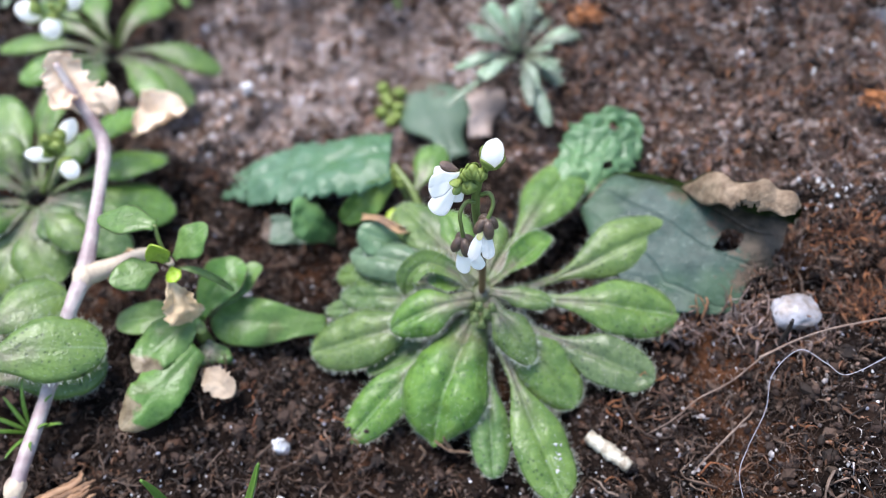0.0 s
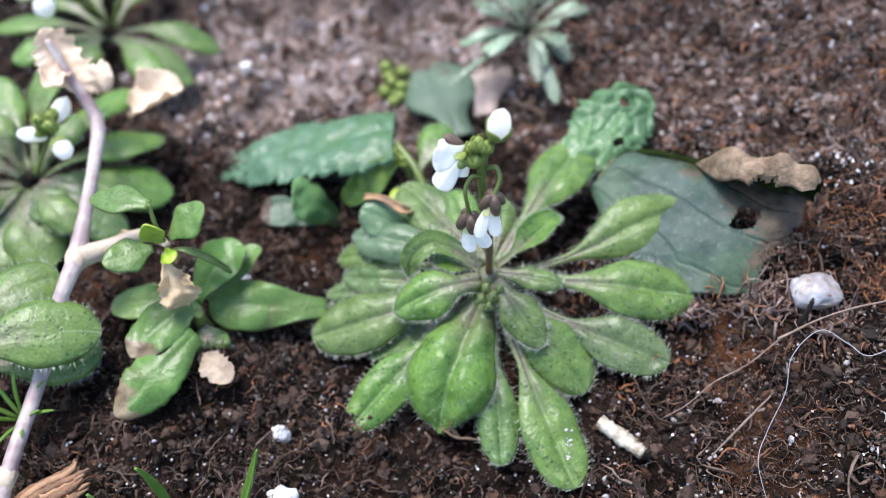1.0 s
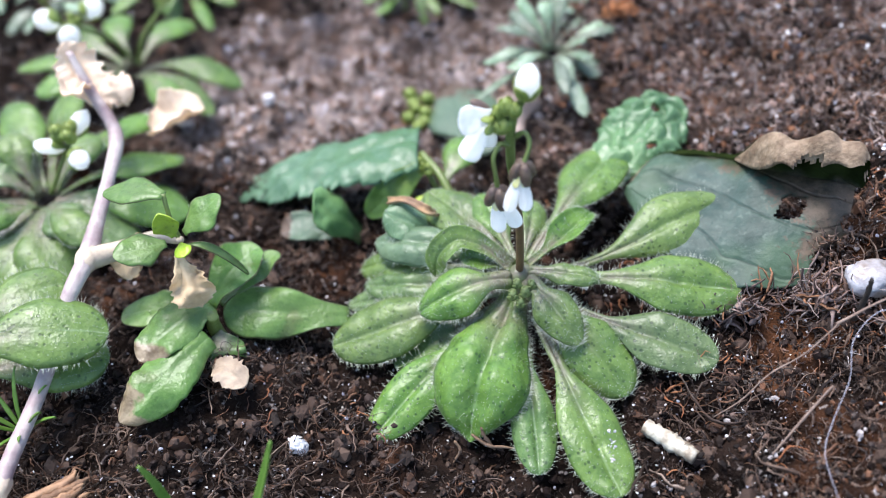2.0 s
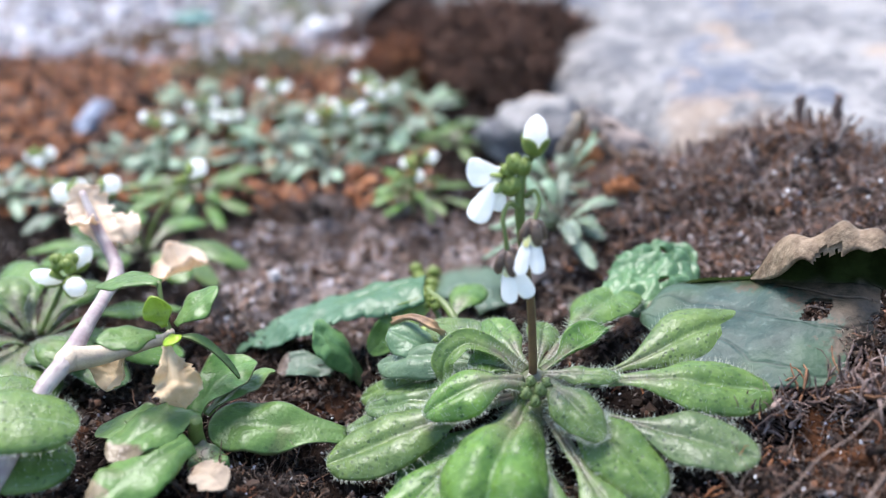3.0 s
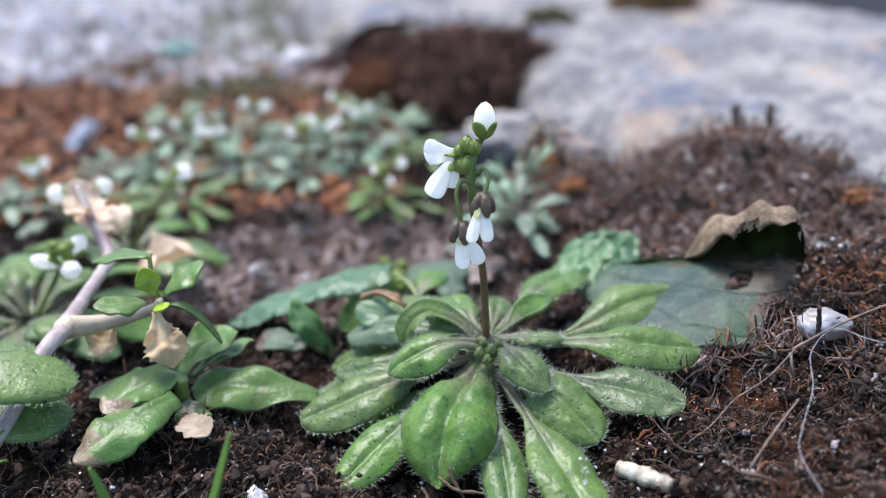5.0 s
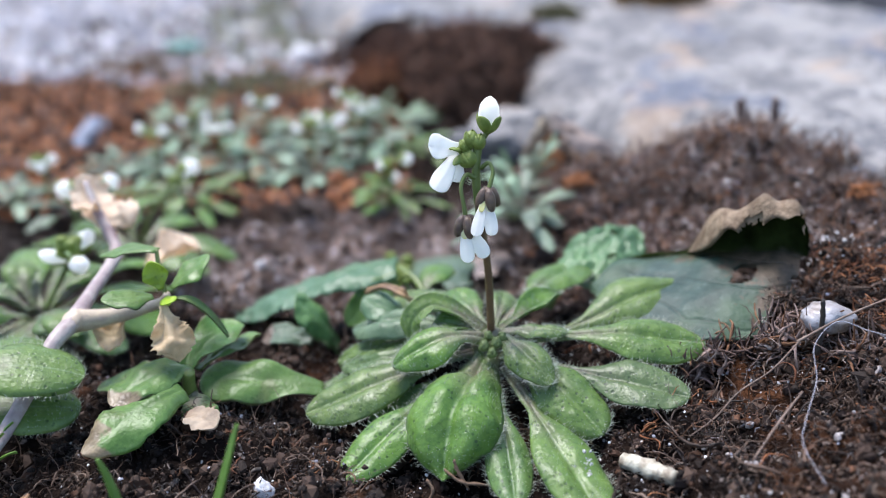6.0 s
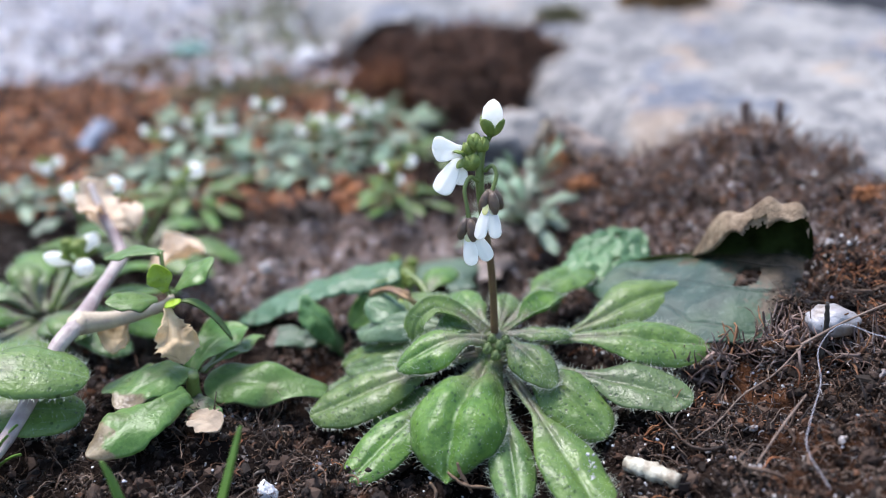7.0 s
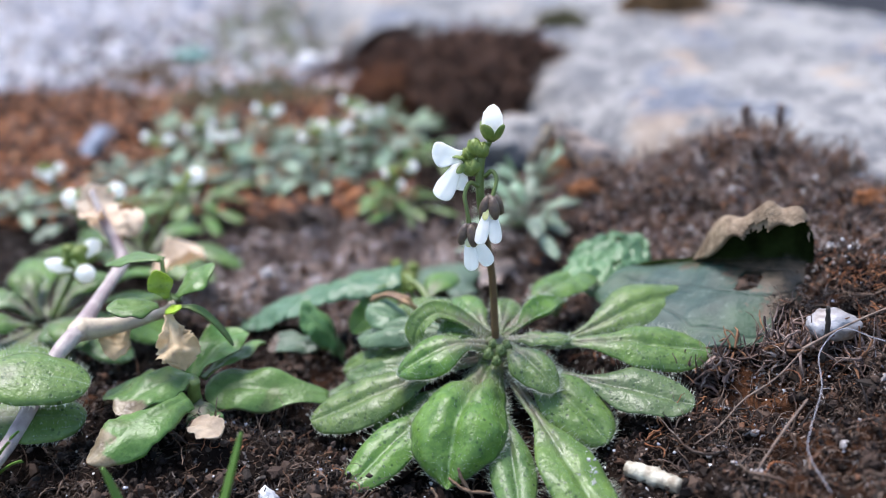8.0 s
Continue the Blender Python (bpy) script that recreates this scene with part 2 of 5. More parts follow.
M_SOIL = soil_material()
M_CONCRETE = concrete_material()
M_ASPHALT = plain_material("asphalt", (0.021, 0.022, 0.027), (0.030, 0.031, 0.037), 60, 0.95, 0.5, spec=0.12)
M_CRUMB = island_material("soil_crumbs", [(0.011, 0.007, 0.0055), (0.024, 0.016, 0.012), (0.006, 0.004, 0.0035), (0.085, 0.060, 0.046), (0.015, 0.010, 0.008), (0.045, 0.032, 0.027), (0.015, 0.010, 0.009), (0.010, 0.007, 0.006)], rough=0.6, spec=0.1)
M_CRUMB_PALE = island_material("pale_soil_crumbs", [(0.46, 0.36, 0.31), (0.32, 0.20, 0.145), (0.52, 0.43, 0.41), (0.35, 0.25, 0.205), (0.68, 0.63, 0.64), (0.16, 0.095, 0.07)], dirt=0.2)
M_CRUMB_RED = island_material("red_brown_crumbs", [(0.22, 0.135, 0.105), (0.13, 0.076, 0.06), (0.30, 0.21, 0.18), (0.05, 0.03, 0.024), (0.42, 0.36, 0.34), (0.28, 0.125, 0.065)])
M_PEAT_MIX = island_material("mixed_peat", [(0.02, 0.013, 0.010), (0.06, 0.036, 0.026), (0.13, 0.078, 0.058), (0.25, 0.155, 0.115), (0.035, 0.022, 0.017), (0.42, 0.38, 0.37), (0.20, 0.092, 0.048), (0.012, 0.009, 0.008)], 700, 0.5, spec=0.4)
M_FIBRE = island_material("peat_fibres", [(0.055, 0.034, 0.024), (0.10, 0.064, 0.046), (0.018, 0.012, 0.010), (0.15, 0.098, 0.070), (0.075, 0.044, 0.030), (0.026, 0.016, 0.013), (0.15, 0.075, 0.042), (0.013, 0.009, 0.007), (0.20, 0.14, 0.105)], 700, 0.42, spec=0.35)
M_FIBRE_RED = island_material("red_brown_fibres", [(0.21, 0.142, 0.122), (0.29, 0.212, 0.185), (0.11, 0.072, 0.06), (0.38, 0.31, 0.28), (0.26, 0.13, 0.07)], 700)
M_RUST = island_material("rusty_peat", [(0.56, 0.225, 0.095), (0.42, 0.165, 0.07), (0.62, 0.30, 0.15), (0.22, 0.10, 0.06), (0.30, 0.20, 0.16), (0.12, 0.065, 0.045)], 700, dirt=0.3)
M_RUST_FIBRE = island_material("rusty_fibres", [(0.24, 0.092, 0.040), (0.14, 0.055, 0.028), (0.32, 0.14, 0.065), (0.07, 0.034, 0.022)], 700, dirt=0.4)
M_CLOD = island_material("peat_clods", [(0.035, 0.021, 0.016), (0.06, 0.037, 0.027), (0.018, 0.012, 0.009), (0.09, 0.058, 0.042), (0.075, 0.036, 0.020)], 600)
M_GRAIN = island_material("pale_grains", [(0.66, 0.65, 0.67), (0.34, 0.34, 0.39), (0.52, 0.49, 0.47), (0.22, 0.22, 0.27), (0.74, 0.73, 0.74)], 900, 0.3, 0.3, 0.7, 0.2)
M_GRAVEL = island_material("pale_gravel", [(0.76, 0.73, 0.75), (0.60, 0.58, 0.61), (0.84, 0.81, 0.83), (0.44, 0.43, 0.48), (0.66, 0.58, 0.53)], 500, 0.7, 0.3)
M_PETAL = plain_material("petal_white", (0.97, 0.965, 0.95), (0.97, 0.96, 0.94), 500, 0.5, 0.05, glow=0.55, dirt=0.0)
M_PETAL_BASE = plain_material("petal_cream", (0.80, 0.76, 0.30), (0.80, 0.80, 0.62), 600, 0.5, 0.05, glow=0.2, dirt=0.0)
M_SEPAL = plain_material("sepal_green", (0.16, 0.225, 0.04), (0.25, 0.31, 0.075), 900, 0.45, 0.3, glow=0.1)
M_SEPAL_YOUNG = plain_material("sepal_olive", (0.10, 0.145, 0.04), (0.17, 0.22, 0.075), 900, 0.5, 0.4, glow=0.1)
M_SEPAL_DARK = plain_material("sepal_brown", (0.085, 0.055, 0.045), (0.14, 0.095, 0.06), 900, 0.45, 0.3)
M_STALK = plain_material("stalk_maroon", (0.085, 0.042, 0.026), (0.14, 0.085, 0.035), 500, 0.42, 0.2)
M_STALK_GREEN = plain_material("stalk_green", (0.10, 0.135, 0.03), (0.135, 0.185, 0.045), 500, 0.42, 0.2)
M_HAIR = plain_material("leaf_hair", (0.55, 0.60, 0.48), (0.65, 0.68, 0.60), 900, 0.4, 0.0, glow=0.4)
M_DEADSTEM = plain_material("dead_stem", (0.52, 0.455, 0.42), (0.24, 0.165, 0.175), 260, 0.5, 0.4, dirt=0.45)
M_NODE = plain_material("stem_node", (0.54, 0.46, 0.32), (0.40, 0.31, 0.25), 400, 0.5, 0.3)
M_DRY = plain_material("dry_leaf", (0.90, 0.77, 0.62), (0.74, 0.58, 0.43), 260, 0.65, 0.4, glow=0.35, dirt=0.25)
M_DRY_DULL = plain_material("dry_leaf_dull", (0.82, 0.66, 0.43), (0.56, 0.42, 0.25), 260, 0.7, 0.6, glow=0.3)
M_DRY_BROWN = plain_material("dry_leaf_brown", (0.20, 0.125, 0.075), (0.13, 0.08, 0.05), 300, 0.75, 0.7)
M_DRY_GREY = plain_material("dry_leaf_grey", (0.50, 0.40, 0.29), (0.28, 0.21, 0.15), 280, 0.7, 0.6, glow=0.2)
M_DRY_STRIP = plain_material("dry_strip", (0.42, 0.27, 0.14), (0.14, 0.08, 0.05), 330, 0.6, 0.6)
M_DRY_PALE = plain_material("dry_leaf_pale", (0.34, 0.27, 0.235), (0.22, 0.165, 0.135), 200, 0.7, 0.6)
M_STONE = plain_material("white_stone", (0.40, 0.405, 0.44), (0.15, 0.10, 0.06), 260, 0.4, 0.6)
M_PERLITE = plain_material("perlite", (0.82, 0.82, 0.83), (0.68, 0.66, 0.66), 900, 0.6, 0.8)
M_BARK = plain_material("peeled_stick", (0.60, 0.57, 0.46), (0.17, 0.125, 0.08), 560, 0.6, 0.9, dirt=0.8, fine=900)
M_TWIG = plain_material("twig", (0.15, 0.10, 0.075), (0.26, 0.19, 0.15), 400, 0.7, 0.6)
M_STUMP = plain_material("stump_bark", (0.085, 0.055, 0.045), (0.15, 0.10, 0.085), 400, 0.7, 0.6)
M_DARK = plain_material("rotten_twig", (0.02, 0.016, 0.014), (0.04, 0.03, 0.025), 400, 0.6, 0.6)
M_THREAD = plain_material("thread", (0.40, 0.40, 0.46), (0.25, 0.24, 0.28), 300, 0.35, 0.1)
M_GRASS = plain_material("grass", (0.10, 0.21, 0.03), (0.15, 0.27, 0.05), 300, 0.4, 0.2, glow=0.15)
M_WOOD = plain_material("wood_chip", (0.36, 0.21, 0.11), (0.24, 0.13, 0.07), 260, 0.7, 0.8)
M_WOOD_DARK = plain_material("wood_dark", (0.14, 0.075, 0.04), (0.24, 0.13, 0.065), 420, 0.75, 0.9)
M_MOSS_DARK = island_material("dark_peat", [(0.10, 0.052, 0.036), (0.16, 0.084, 0.056), (0.055, 0.03, 0.022), (0.25, 0.13, 0.085)], 700)
M_MOSS_GREEN = island_material("moss", [(0.14, 0.13, 0.06), (0.10, 0.10, 0.05), (0.19, 0.16, 0.09)], 700)
M_MOSS_PALE = island_material("pale_moss", [(0.24, 0.27, 0.16), (0.17, 0.20, 0.11), (0.32, 0.34, 0.23), (0.24, 0.19, 0.13)], 700)
M_MOSS_BROWN = island_material("brown_moss", [(0.16, 0.09, 0.04), (0.12, 0.065, 0.03), (0.2, 0.12, 0.055)], 700)
M_BLUE = plain_material("blue_grey_stone", (0.20, 0.23, 0.30), (0.28, 0.31, 0.38), 150, 0.7, 0.5)
M_TEAL = plain_material("teal_shard", (0.10, 0.25, 0.22), (0.17, 0.32, 0.29), 150, 0.5, 0.3)
M_ORANGE = plain_material("orange_fragment", (0.40, 0.155, 0.05), (0.26, 0.10, 0.04), 400, 0.7, 0.6)


# ---- builders: places in millimetres ----
def origin(ob):
    """Where a thing stands, in millimetres."""
    at = Vector((0, 0, 0))
    while ob is not None:
        at += ob.location
        ob = ob.parent
    return np.array(at) / MM


def thing(name, at, label, category, group="", kind=""):
    ob = new(name)
    ob.empty_display_size = 0.004
    ob.location = Vector(at) * MM
    return tagged(ob, label, category, group, kind)


def mesh_data(name, verts, faces, material, uvs=None, smooth=True):
    me = bpy.data.meshes.new(name)
    me.from_pydata((np.asarray(verts, float) * MM).tolist(), [], [tuple(int(i) for i in f) for f in faces])
    if uvs is not None:
        layer = me.uv_layers.new(name="UVMap")
        loops = np.empty(len(me.loops), int)
        me.loops.foreach_get("vertex_index", loops)
        layer.data.foreach_set("uv", np.asarray(uvs, np.float32)[loops].ravel())
    if smooth:
        me.polygons.foreach_set("use_smooth", [True] * len(me.polygons))
    me.materials.append(material)
    me.update()
    return me


def part(name, shape, material, parent, label="", smooth=True):
    """One mesh under a thing or a part; shape: vertices, faces and perhaps UVs, in the world's millimetres."""
    verts, faces, *uvs = shape
    ob = new(name, mesh_data(name, np.asarray(verts) - origin(parent), faces, material, uvs[0] if uvs else None, smooth))
    ob.parent = parent
    return tagged(ob, label)


def solo(name, shape, material, at, label, category, group="", kind="", smooth=True):
    """A thing that is one mesh."""
    verts, faces, *uvs = shape
    ob = new(name, mesh_data(name, np.asarray(verts) - np.array(at, float), faces, material, uvs[0] if uvs else None, smooth))
    ob.location = Vector(at) * MM
    return tagged(ob, label, category, group, kind)


LATTICE = rng.random((64, 64))


def soft(x, y, size):
    """Smooth uneven heights from -1 to 1."""
    gx, gy = np.asarray(x, float) / size + 900, np.asarray(y, float) / size + 900
    ix, iy = np.floor(gx).astype(int), np.floor(gy).astype(int)
    fx, fy = gx - ix, gy - iy
    fx, fy = fx * fx * (3 - 2 * fx), fy * fy * (3 - 2 * fy)
    c = lambda i, j: LATTICE[i % 64, j % 64]
    return 2 * ((c(ix, iy) * (1 - fx) + c(ix + 1, iy) * fx) * (1 - fy) + (c(ix, iy + 1) * (1 - fx) + c(ix + 1, iy + 1) * fx) * fy) - 1


def step(x, lo, hi):
    f = np.clip((x - lo) / (hi - lo), 0, 1)
    return f * f * (3 - 2 * f)


def unit(v):
    return v / np.maximum(np.linalg.norm(v, axis=-1, keepdims=True), 1e-9)


def grid_shell(top, thick):
    """Closed sheet from a grid of points (rows along, columns across)."""
    ny, nx = top.shape[:2]
    du, dv = np.gradient(top, axis=1), np.gradient(top, axis=0)
    nrm = unit(np.cross(du, dv))
    u = np.linspace(-1, 1, nx)
    bottom = top - nrm * (thick * (1 - 0.75 * u**4))[None, :, None]
    uv = np.stack(np.broadcast_arrays(np.linspace(0, 1, nx)[None, :], np.linspace(0, 1, ny)[:, None]), -1)
    verts = np.concatenate([top.reshape(-1, 3), bottom.reshape(-1, 3)])
    uvs = np.concatenate([uv.reshape(-1, 2)] * 2)
    idx = np.arange(ny * nx).reshape(ny, nx)
    a, b, c, d = idx[:-1, :-1], idx[:-1, 1:], idx[1:, 1:], idx[1:, :-1]
    faces = np.stack([a, b, c, d], -1).reshape(-1, 4)
    under = faces[:, ::-1] + ny * nx
    rim = np.concatenate([idx[0, :], idx[1:, -1], idx[-1, -2::-1], idx[-2:0:-1, 0]])
    nxt = np.roll(rim, -1)
    edge = np.stack([nxt, rim, rim + ny * nx, nxt + ny * nx], -1)
    return verts, np.concatenate([faces, under, edge]), uvs


def blade(base, tip, width, arch=1.0, peak=0.64, petiole=0.22, cup=-0.22, roll=0.0, bend=0.0, wave=0.45, teeth=0, point=2.7, tipdrop=0.0, nx=11, ny=24, notch=0.0, start=0.2, bulge=0.02, crumple=0.0, face=None, ragged=0.0, path=None, quilt=0.0, groove=0.035):
    """Points of a leaf's upper face along an arched midline, with its side and normal ways."""
    b, t = np.array(base, float), np.array(tip, float)
    s = np.linspace(0, 1, ny)
    v = 1 - (1 - s) ** 1.6
    flat = unit(np.cross(t - b, (0, 0, 1.0)))
    c = (b + t) / 2 + np.array([0, 0, arch]) + flat * bend
    vv = v[:, None]
    mid = (1 - vv) ** 2 * b + 2 * vv * (1 - vv) * c + vv**2 * t
    mid[:, 2] -= tipdrop * np.clip((v - 0.7) / 0.3, 0, 1) ** 2
    if path is not None:
        mid = smooth_line(path, ny)
    tan = unit(np.gradient(mid, axis=0))
    side = unit(np.cross(tan, np.array([0, 0, 1.0]) + tan * 1e-3))
    side = np.where((np.abs(tan[:, 2]) > 0.97)[:, None], flat, side)
    if face is not None:
        side = np.array(face, float) - tan * (tan @ np.array(face, float))[:, None]
        side = unit(side)
    nrm = np.cross(side, tan)
    ang = radians(roll)
    side, nrm = side * math.cos(ang) + nrm * math.sin(ang), nrm * math.cos(ang) - side * math.sin(ang)
    grow = np.clip((v - start) / (peak - start), 0, 1)
    grow = grow * grow * (3 - 2 * grow)
    w = petiole + (1 - petiole) * grow
    end = np.clip((v - peak) / (1 - peak), 0, 1)
    w = w * np.sqrt(np.clip(1 - end**point, 0.0004, 1))
    hw = width / 2 * w
    u = np.linspace(-1, 1, nx)
    ph = rng.uniform(0, 6.3, 4)
    if teeth:
        beat = v * teeth + 0.35 * soft(v * 23, v * 0 + 3.0, 1.0)
        hack = 0.3 * (beat % 1.0 - 0.5) * (0.7 + 0.5 * soft(v * 31, v * 0, 1.0)) * np.clip(v * 6, 0, 1)
    else:
        hack = np.zeros(ny)
    uneven = 1 + 0.03 * (1 - v**4) * np.stack([soft(v * 9 + ph[2] * 9, v * 0, 1.0), soft(v * 9, v * 0 + ph[3] * 9, 1.0)])
    reach = u[None, :] * (1 + hack[:, None] * np.abs(u[None, :]) ** 9) * hw[:, None] * np.where(u[None, :] < 0, uneven[0][:, None], uneven[1][:, None])
    if ragged:
        torn = 1 - ragged * (np.abs(soft(v * 14 + ph[2] * 9, v * 0 + ph[3] * 9, 1.0)) + 0.5 * np.abs(soft(v * 37 + ph[0] * 9, v * 0, 1.0)))
        torn2 = 1 - ragged * (np.abs(soft(v * 14 + ph[1] * 9, v * 0 + ph[0] * 9, 1.0)) + 0.5 * np.abs(soft(v * 37, v * 0 + ph[0] * 9, 1.0)))
        reach = reach * np.where(u[None, :] < 0, torn[:, None], torn2[:, None])
    high = cup * hw[:, None] * (0.45 * u[None, :] ** 2 + 0.5 * u[None, :] ** 4) + bulge * hw[:, None] * np.sin(np.pi * np.clip(np.abs(u[None, :]), 0, 1)) - groove * hw[:, None] * np.exp(-((u[None, :] / 0.14) ** 2))
    high = high + wave * (0.42 * np.sin(v[:, None] * 9 + ph[0] + 2 * u[None, :]) * np.abs(u[None, :]) + 0.2 * np.sin(v[:, None] * 17 + ph[1]) * u[None, :]) * (1 - v[:, None] ** 6) * np.clip(hw[:, None] / 2, 0, 1)
    top = mid[:, None, :] + side[:, None, :] * reach[..., None] + nrm[:, None, :] * high[..., None]
    if crumple:
        sh = rng.uniform(0, 300)
        top = top + nrm[:, None, :] * (crumple * (1.6 * np.abs(soft(top[..., 0] + sh, top[..., 1] + top[..., 2], 4.2)) - 0.6 + 0.4 * np.abs(soft(top[..., 0] + sh, top[..., 1] - top[..., 2], 2.3)) + 0.08 * soft(top[..., 0] - sh, top[..., 1], 0.6)))[..., None]
    if quilt:
        sh = rng.uniform(0, 300)
        across, along = u[None, :] * hw[:, None], (v * math.dist(base, tip))[:, None]
        relief = soft(across + sh, along, 2.3) + 0.55 * soft(across - sh, along, 1.1)
        top = top + nrm[:, None, :] * (quilt * relief * np.clip(hw[:, None] / 1.5, 0, 1))[..., None]
    if notch:
        top = top - tan[:, None, :] * (notch * np.clip((s - 0.6) / 0.4, 0, 1)[:, None] ** 2 * np.exp(-((u / 0.3) ** 2))[None, :])[..., None]
    return top, side, nrm


def hairs(top, side, nrm, count=150, length=0.85):
    """Short pale hairs on a leaf's rim and face."""
    ny, nx = top.shape[:2]
    count = int(count * 3.2)
    half = int(count * 0.36)
    rows = np.r_[rng.integers(3, ny, half), rng.integers(3, ny - 1, count - half)]
    cols = np.r_[np.where(rng.random(half) < 0.5, 0, nx - 1), rng.integers(0, nx, count - half)]
    prev = top[np.maximum(rows - 1, 0), cols]
    f = rng.random((count, 1))
    root = top[rows, cols] * f + prev * (1 - f)
    rim = np.where(cols == 0, -1.0, np.where(cols == nx - 1, 1.0, 0.0))
    way = side[rows] * rim[:, None] + nrm[rows] * np.where(rim == 0, 1.0, 0.35)[:, None] + rng.normal(0, 0.35, (count, 3))
    way = unit(way)
    ln = length * rng.uniform(0.5, 1.15, (count, 1)) * np.where(rim == 0, 0.45, 1.0)[:, None]
    a = unit(np.cross(way, rng.normal(0, 1, (count, 3))))
    b = np.cross(way, a)
    r = 0.02
    verts = np.stack([root + a * r, root - a * r * 0.5 + b * r, root - a * r * 0.5 - b * r, root + way * ln], 1).reshape(-1, 3)
    i = np.arange(count)[:, None] * 4
    faces = np.concatenate([i + np.array([[0, 1, 3]]), i + np.array([[1, 2, 3]]), i + np.array([[2, 0, 3]])])
    return verts, faces


def leaf(parent, base, tip, width, material=None, hairy=0, name="leaf", label="", thick=0.28, **more):
    long = math.dist(base, tip)
    if "face" not in more:
        more.setdefault("roll", rng.normal(0, 7))
        more.setdefault("bend", rng.normal(0, 0.035 * long))
    top, side, nrm = blade(base, tip, width, **more)
    ob = part(name, grid_shell(top, thick), material or M_LEAF, parent, label)
    if hairy:
        tagged(part("hair", hairs(top, side, nrm, hairy), M_HAIR, ob, smooth=False), "fine pale leaf hairs", kind="stuff")
    return ob


def smooth_line(points, count):
    """A soft line through the points."""
    p = np.array(points, float)
    p = np.concatenate([2 * p[:1] - p[1:2], p, 2 * p[-1:] - p[-2:-1]])
    n = len(p) - 3
    out = []
    for s in np.linspace(0, n - 1e-6, count):
        i, f = int(s), s % 1
        a, b, c, d = p[i : i + 4]
        out.append(0.5 * (2 * b + (c - a) * f + (2 * a - 5 * b + 4 * c - d) * f * f + (3 * b - a - 3 * c + d) * f**3))
    return np.array(out)


def tube(points, radii, sides=8, count=24, rough=0.0):
    """A round stem through the points; radii spread along it."""
    mid = smooth_line(points, count)
    r = np.interp(np.linspace(0, 1, count), np.linspace(0, 1, len(radii)), radii)
    tan = unit(np.gradient(mid, axis=0))
    a = unit(np.cross(tan, (0.31, 0.2, 0.93)))
    b = np.cross(tan, a)
    ang = np.linspace(0, 2 * np.pi, sides, endpoint=False)
    rr = r[:, None] * (1 + rough * rng.normal(0, 1, (count, sides)))
    verts = mid[:, None] + (a[:, None] * np.cos(ang)[None, :, None] + b[:, None] * np.sin(ang)[None, :, None]) * rr[..., None]
    idx = np.arange(count * sides).reshape(count, sides)
    nxt = np.roll(idx, -1, axis=1)
    faces = np.stack([idx[:-1], nxt[:-1], nxt[1:], idx[1:]], -1).reshape(-1, 4).tolist()
    faces += [tuple(idx[0, ::-1]), tuple(idx[-1])]
    return verts.reshape(-1, 3), faces


def ball(at, radii, sub=3, rough=0.0, scale=1.0, axis=None, seed=0.0):
    """A rounded lump with uneven skin."""
    bm = bmesh.new()
    bmesh.ops.create_icosphere(bm, subdivisions=sub, radius=1.0)
    turn = Vector((0, 0, 1)).rotation_difference(Vector(axis)).to_matrix() if axis is not None else Matrix.Identity(3)
    verts = []
    for v in bm.verts:
        k = 1 + rough * noise.fractal(v.co * scale + Vector((seed, seed * 1.7, 3.1)), 1.0, 2.0, 3)
        co = turn @ Vector((v.co.x * radii[0] * k, v.co.y * radii[1] * k, v.co.z * radii[2] * k))
        verts.append((co.x + at[0], co.y + at[1], co.z + at[2]))
    faces = [[v.index for v in f.verts] for f in bm.faces]
    bm.free()
    return np.array(verts), faces


def merged(shapes):
    verts, faces, n = [], [], 0
    for v, f, *_ in shapes:
        verts.append(np.asarray(v))
        faces += [tuple(int(i) + n for i in face) for face in f]
        n += len(v)
    return np.concatenate(verts), faces


ICO = None


def chips(centres, sizes, squash=0.7):
    """Many small uneven chunks as one mesh."""
    global ICO
    if ICO is None:
        bm = bmesh.new()
        bmesh.ops.create_icosphere(bm, subdivisions=1, radius=1.0)
        ICO = (np.array([v.co[:] for v in bm.verts]), np.array([[v.index for v in f.verts] for f in bm.faces]))
        bm.free()
    base, tri = ICO
    n = len(centres)
    turn = np.linalg.qr(rng.normal(0, 1, (n, 3, 3)))[0]
    scale = np.asarray(sizes)[:, None] * rng.uniform([0.6, 0.6, squash * 0.6], [1.25, 1.25, squash * 1.2], (n, 3))
    local = base[None] * (1 + rng.normal(0, 0.16, (n, len(base), 1))) * scale[:, None, :]
    verts = np.einsum("nij,nkj->nki", turn, local) + np.asarray(centres)[:, None, :]
    faces = tri[None] + (np.arange(n) * len(base))[:, None, None]
    return verts.reshape(-1, 3), faces.reshape(-1, 3)


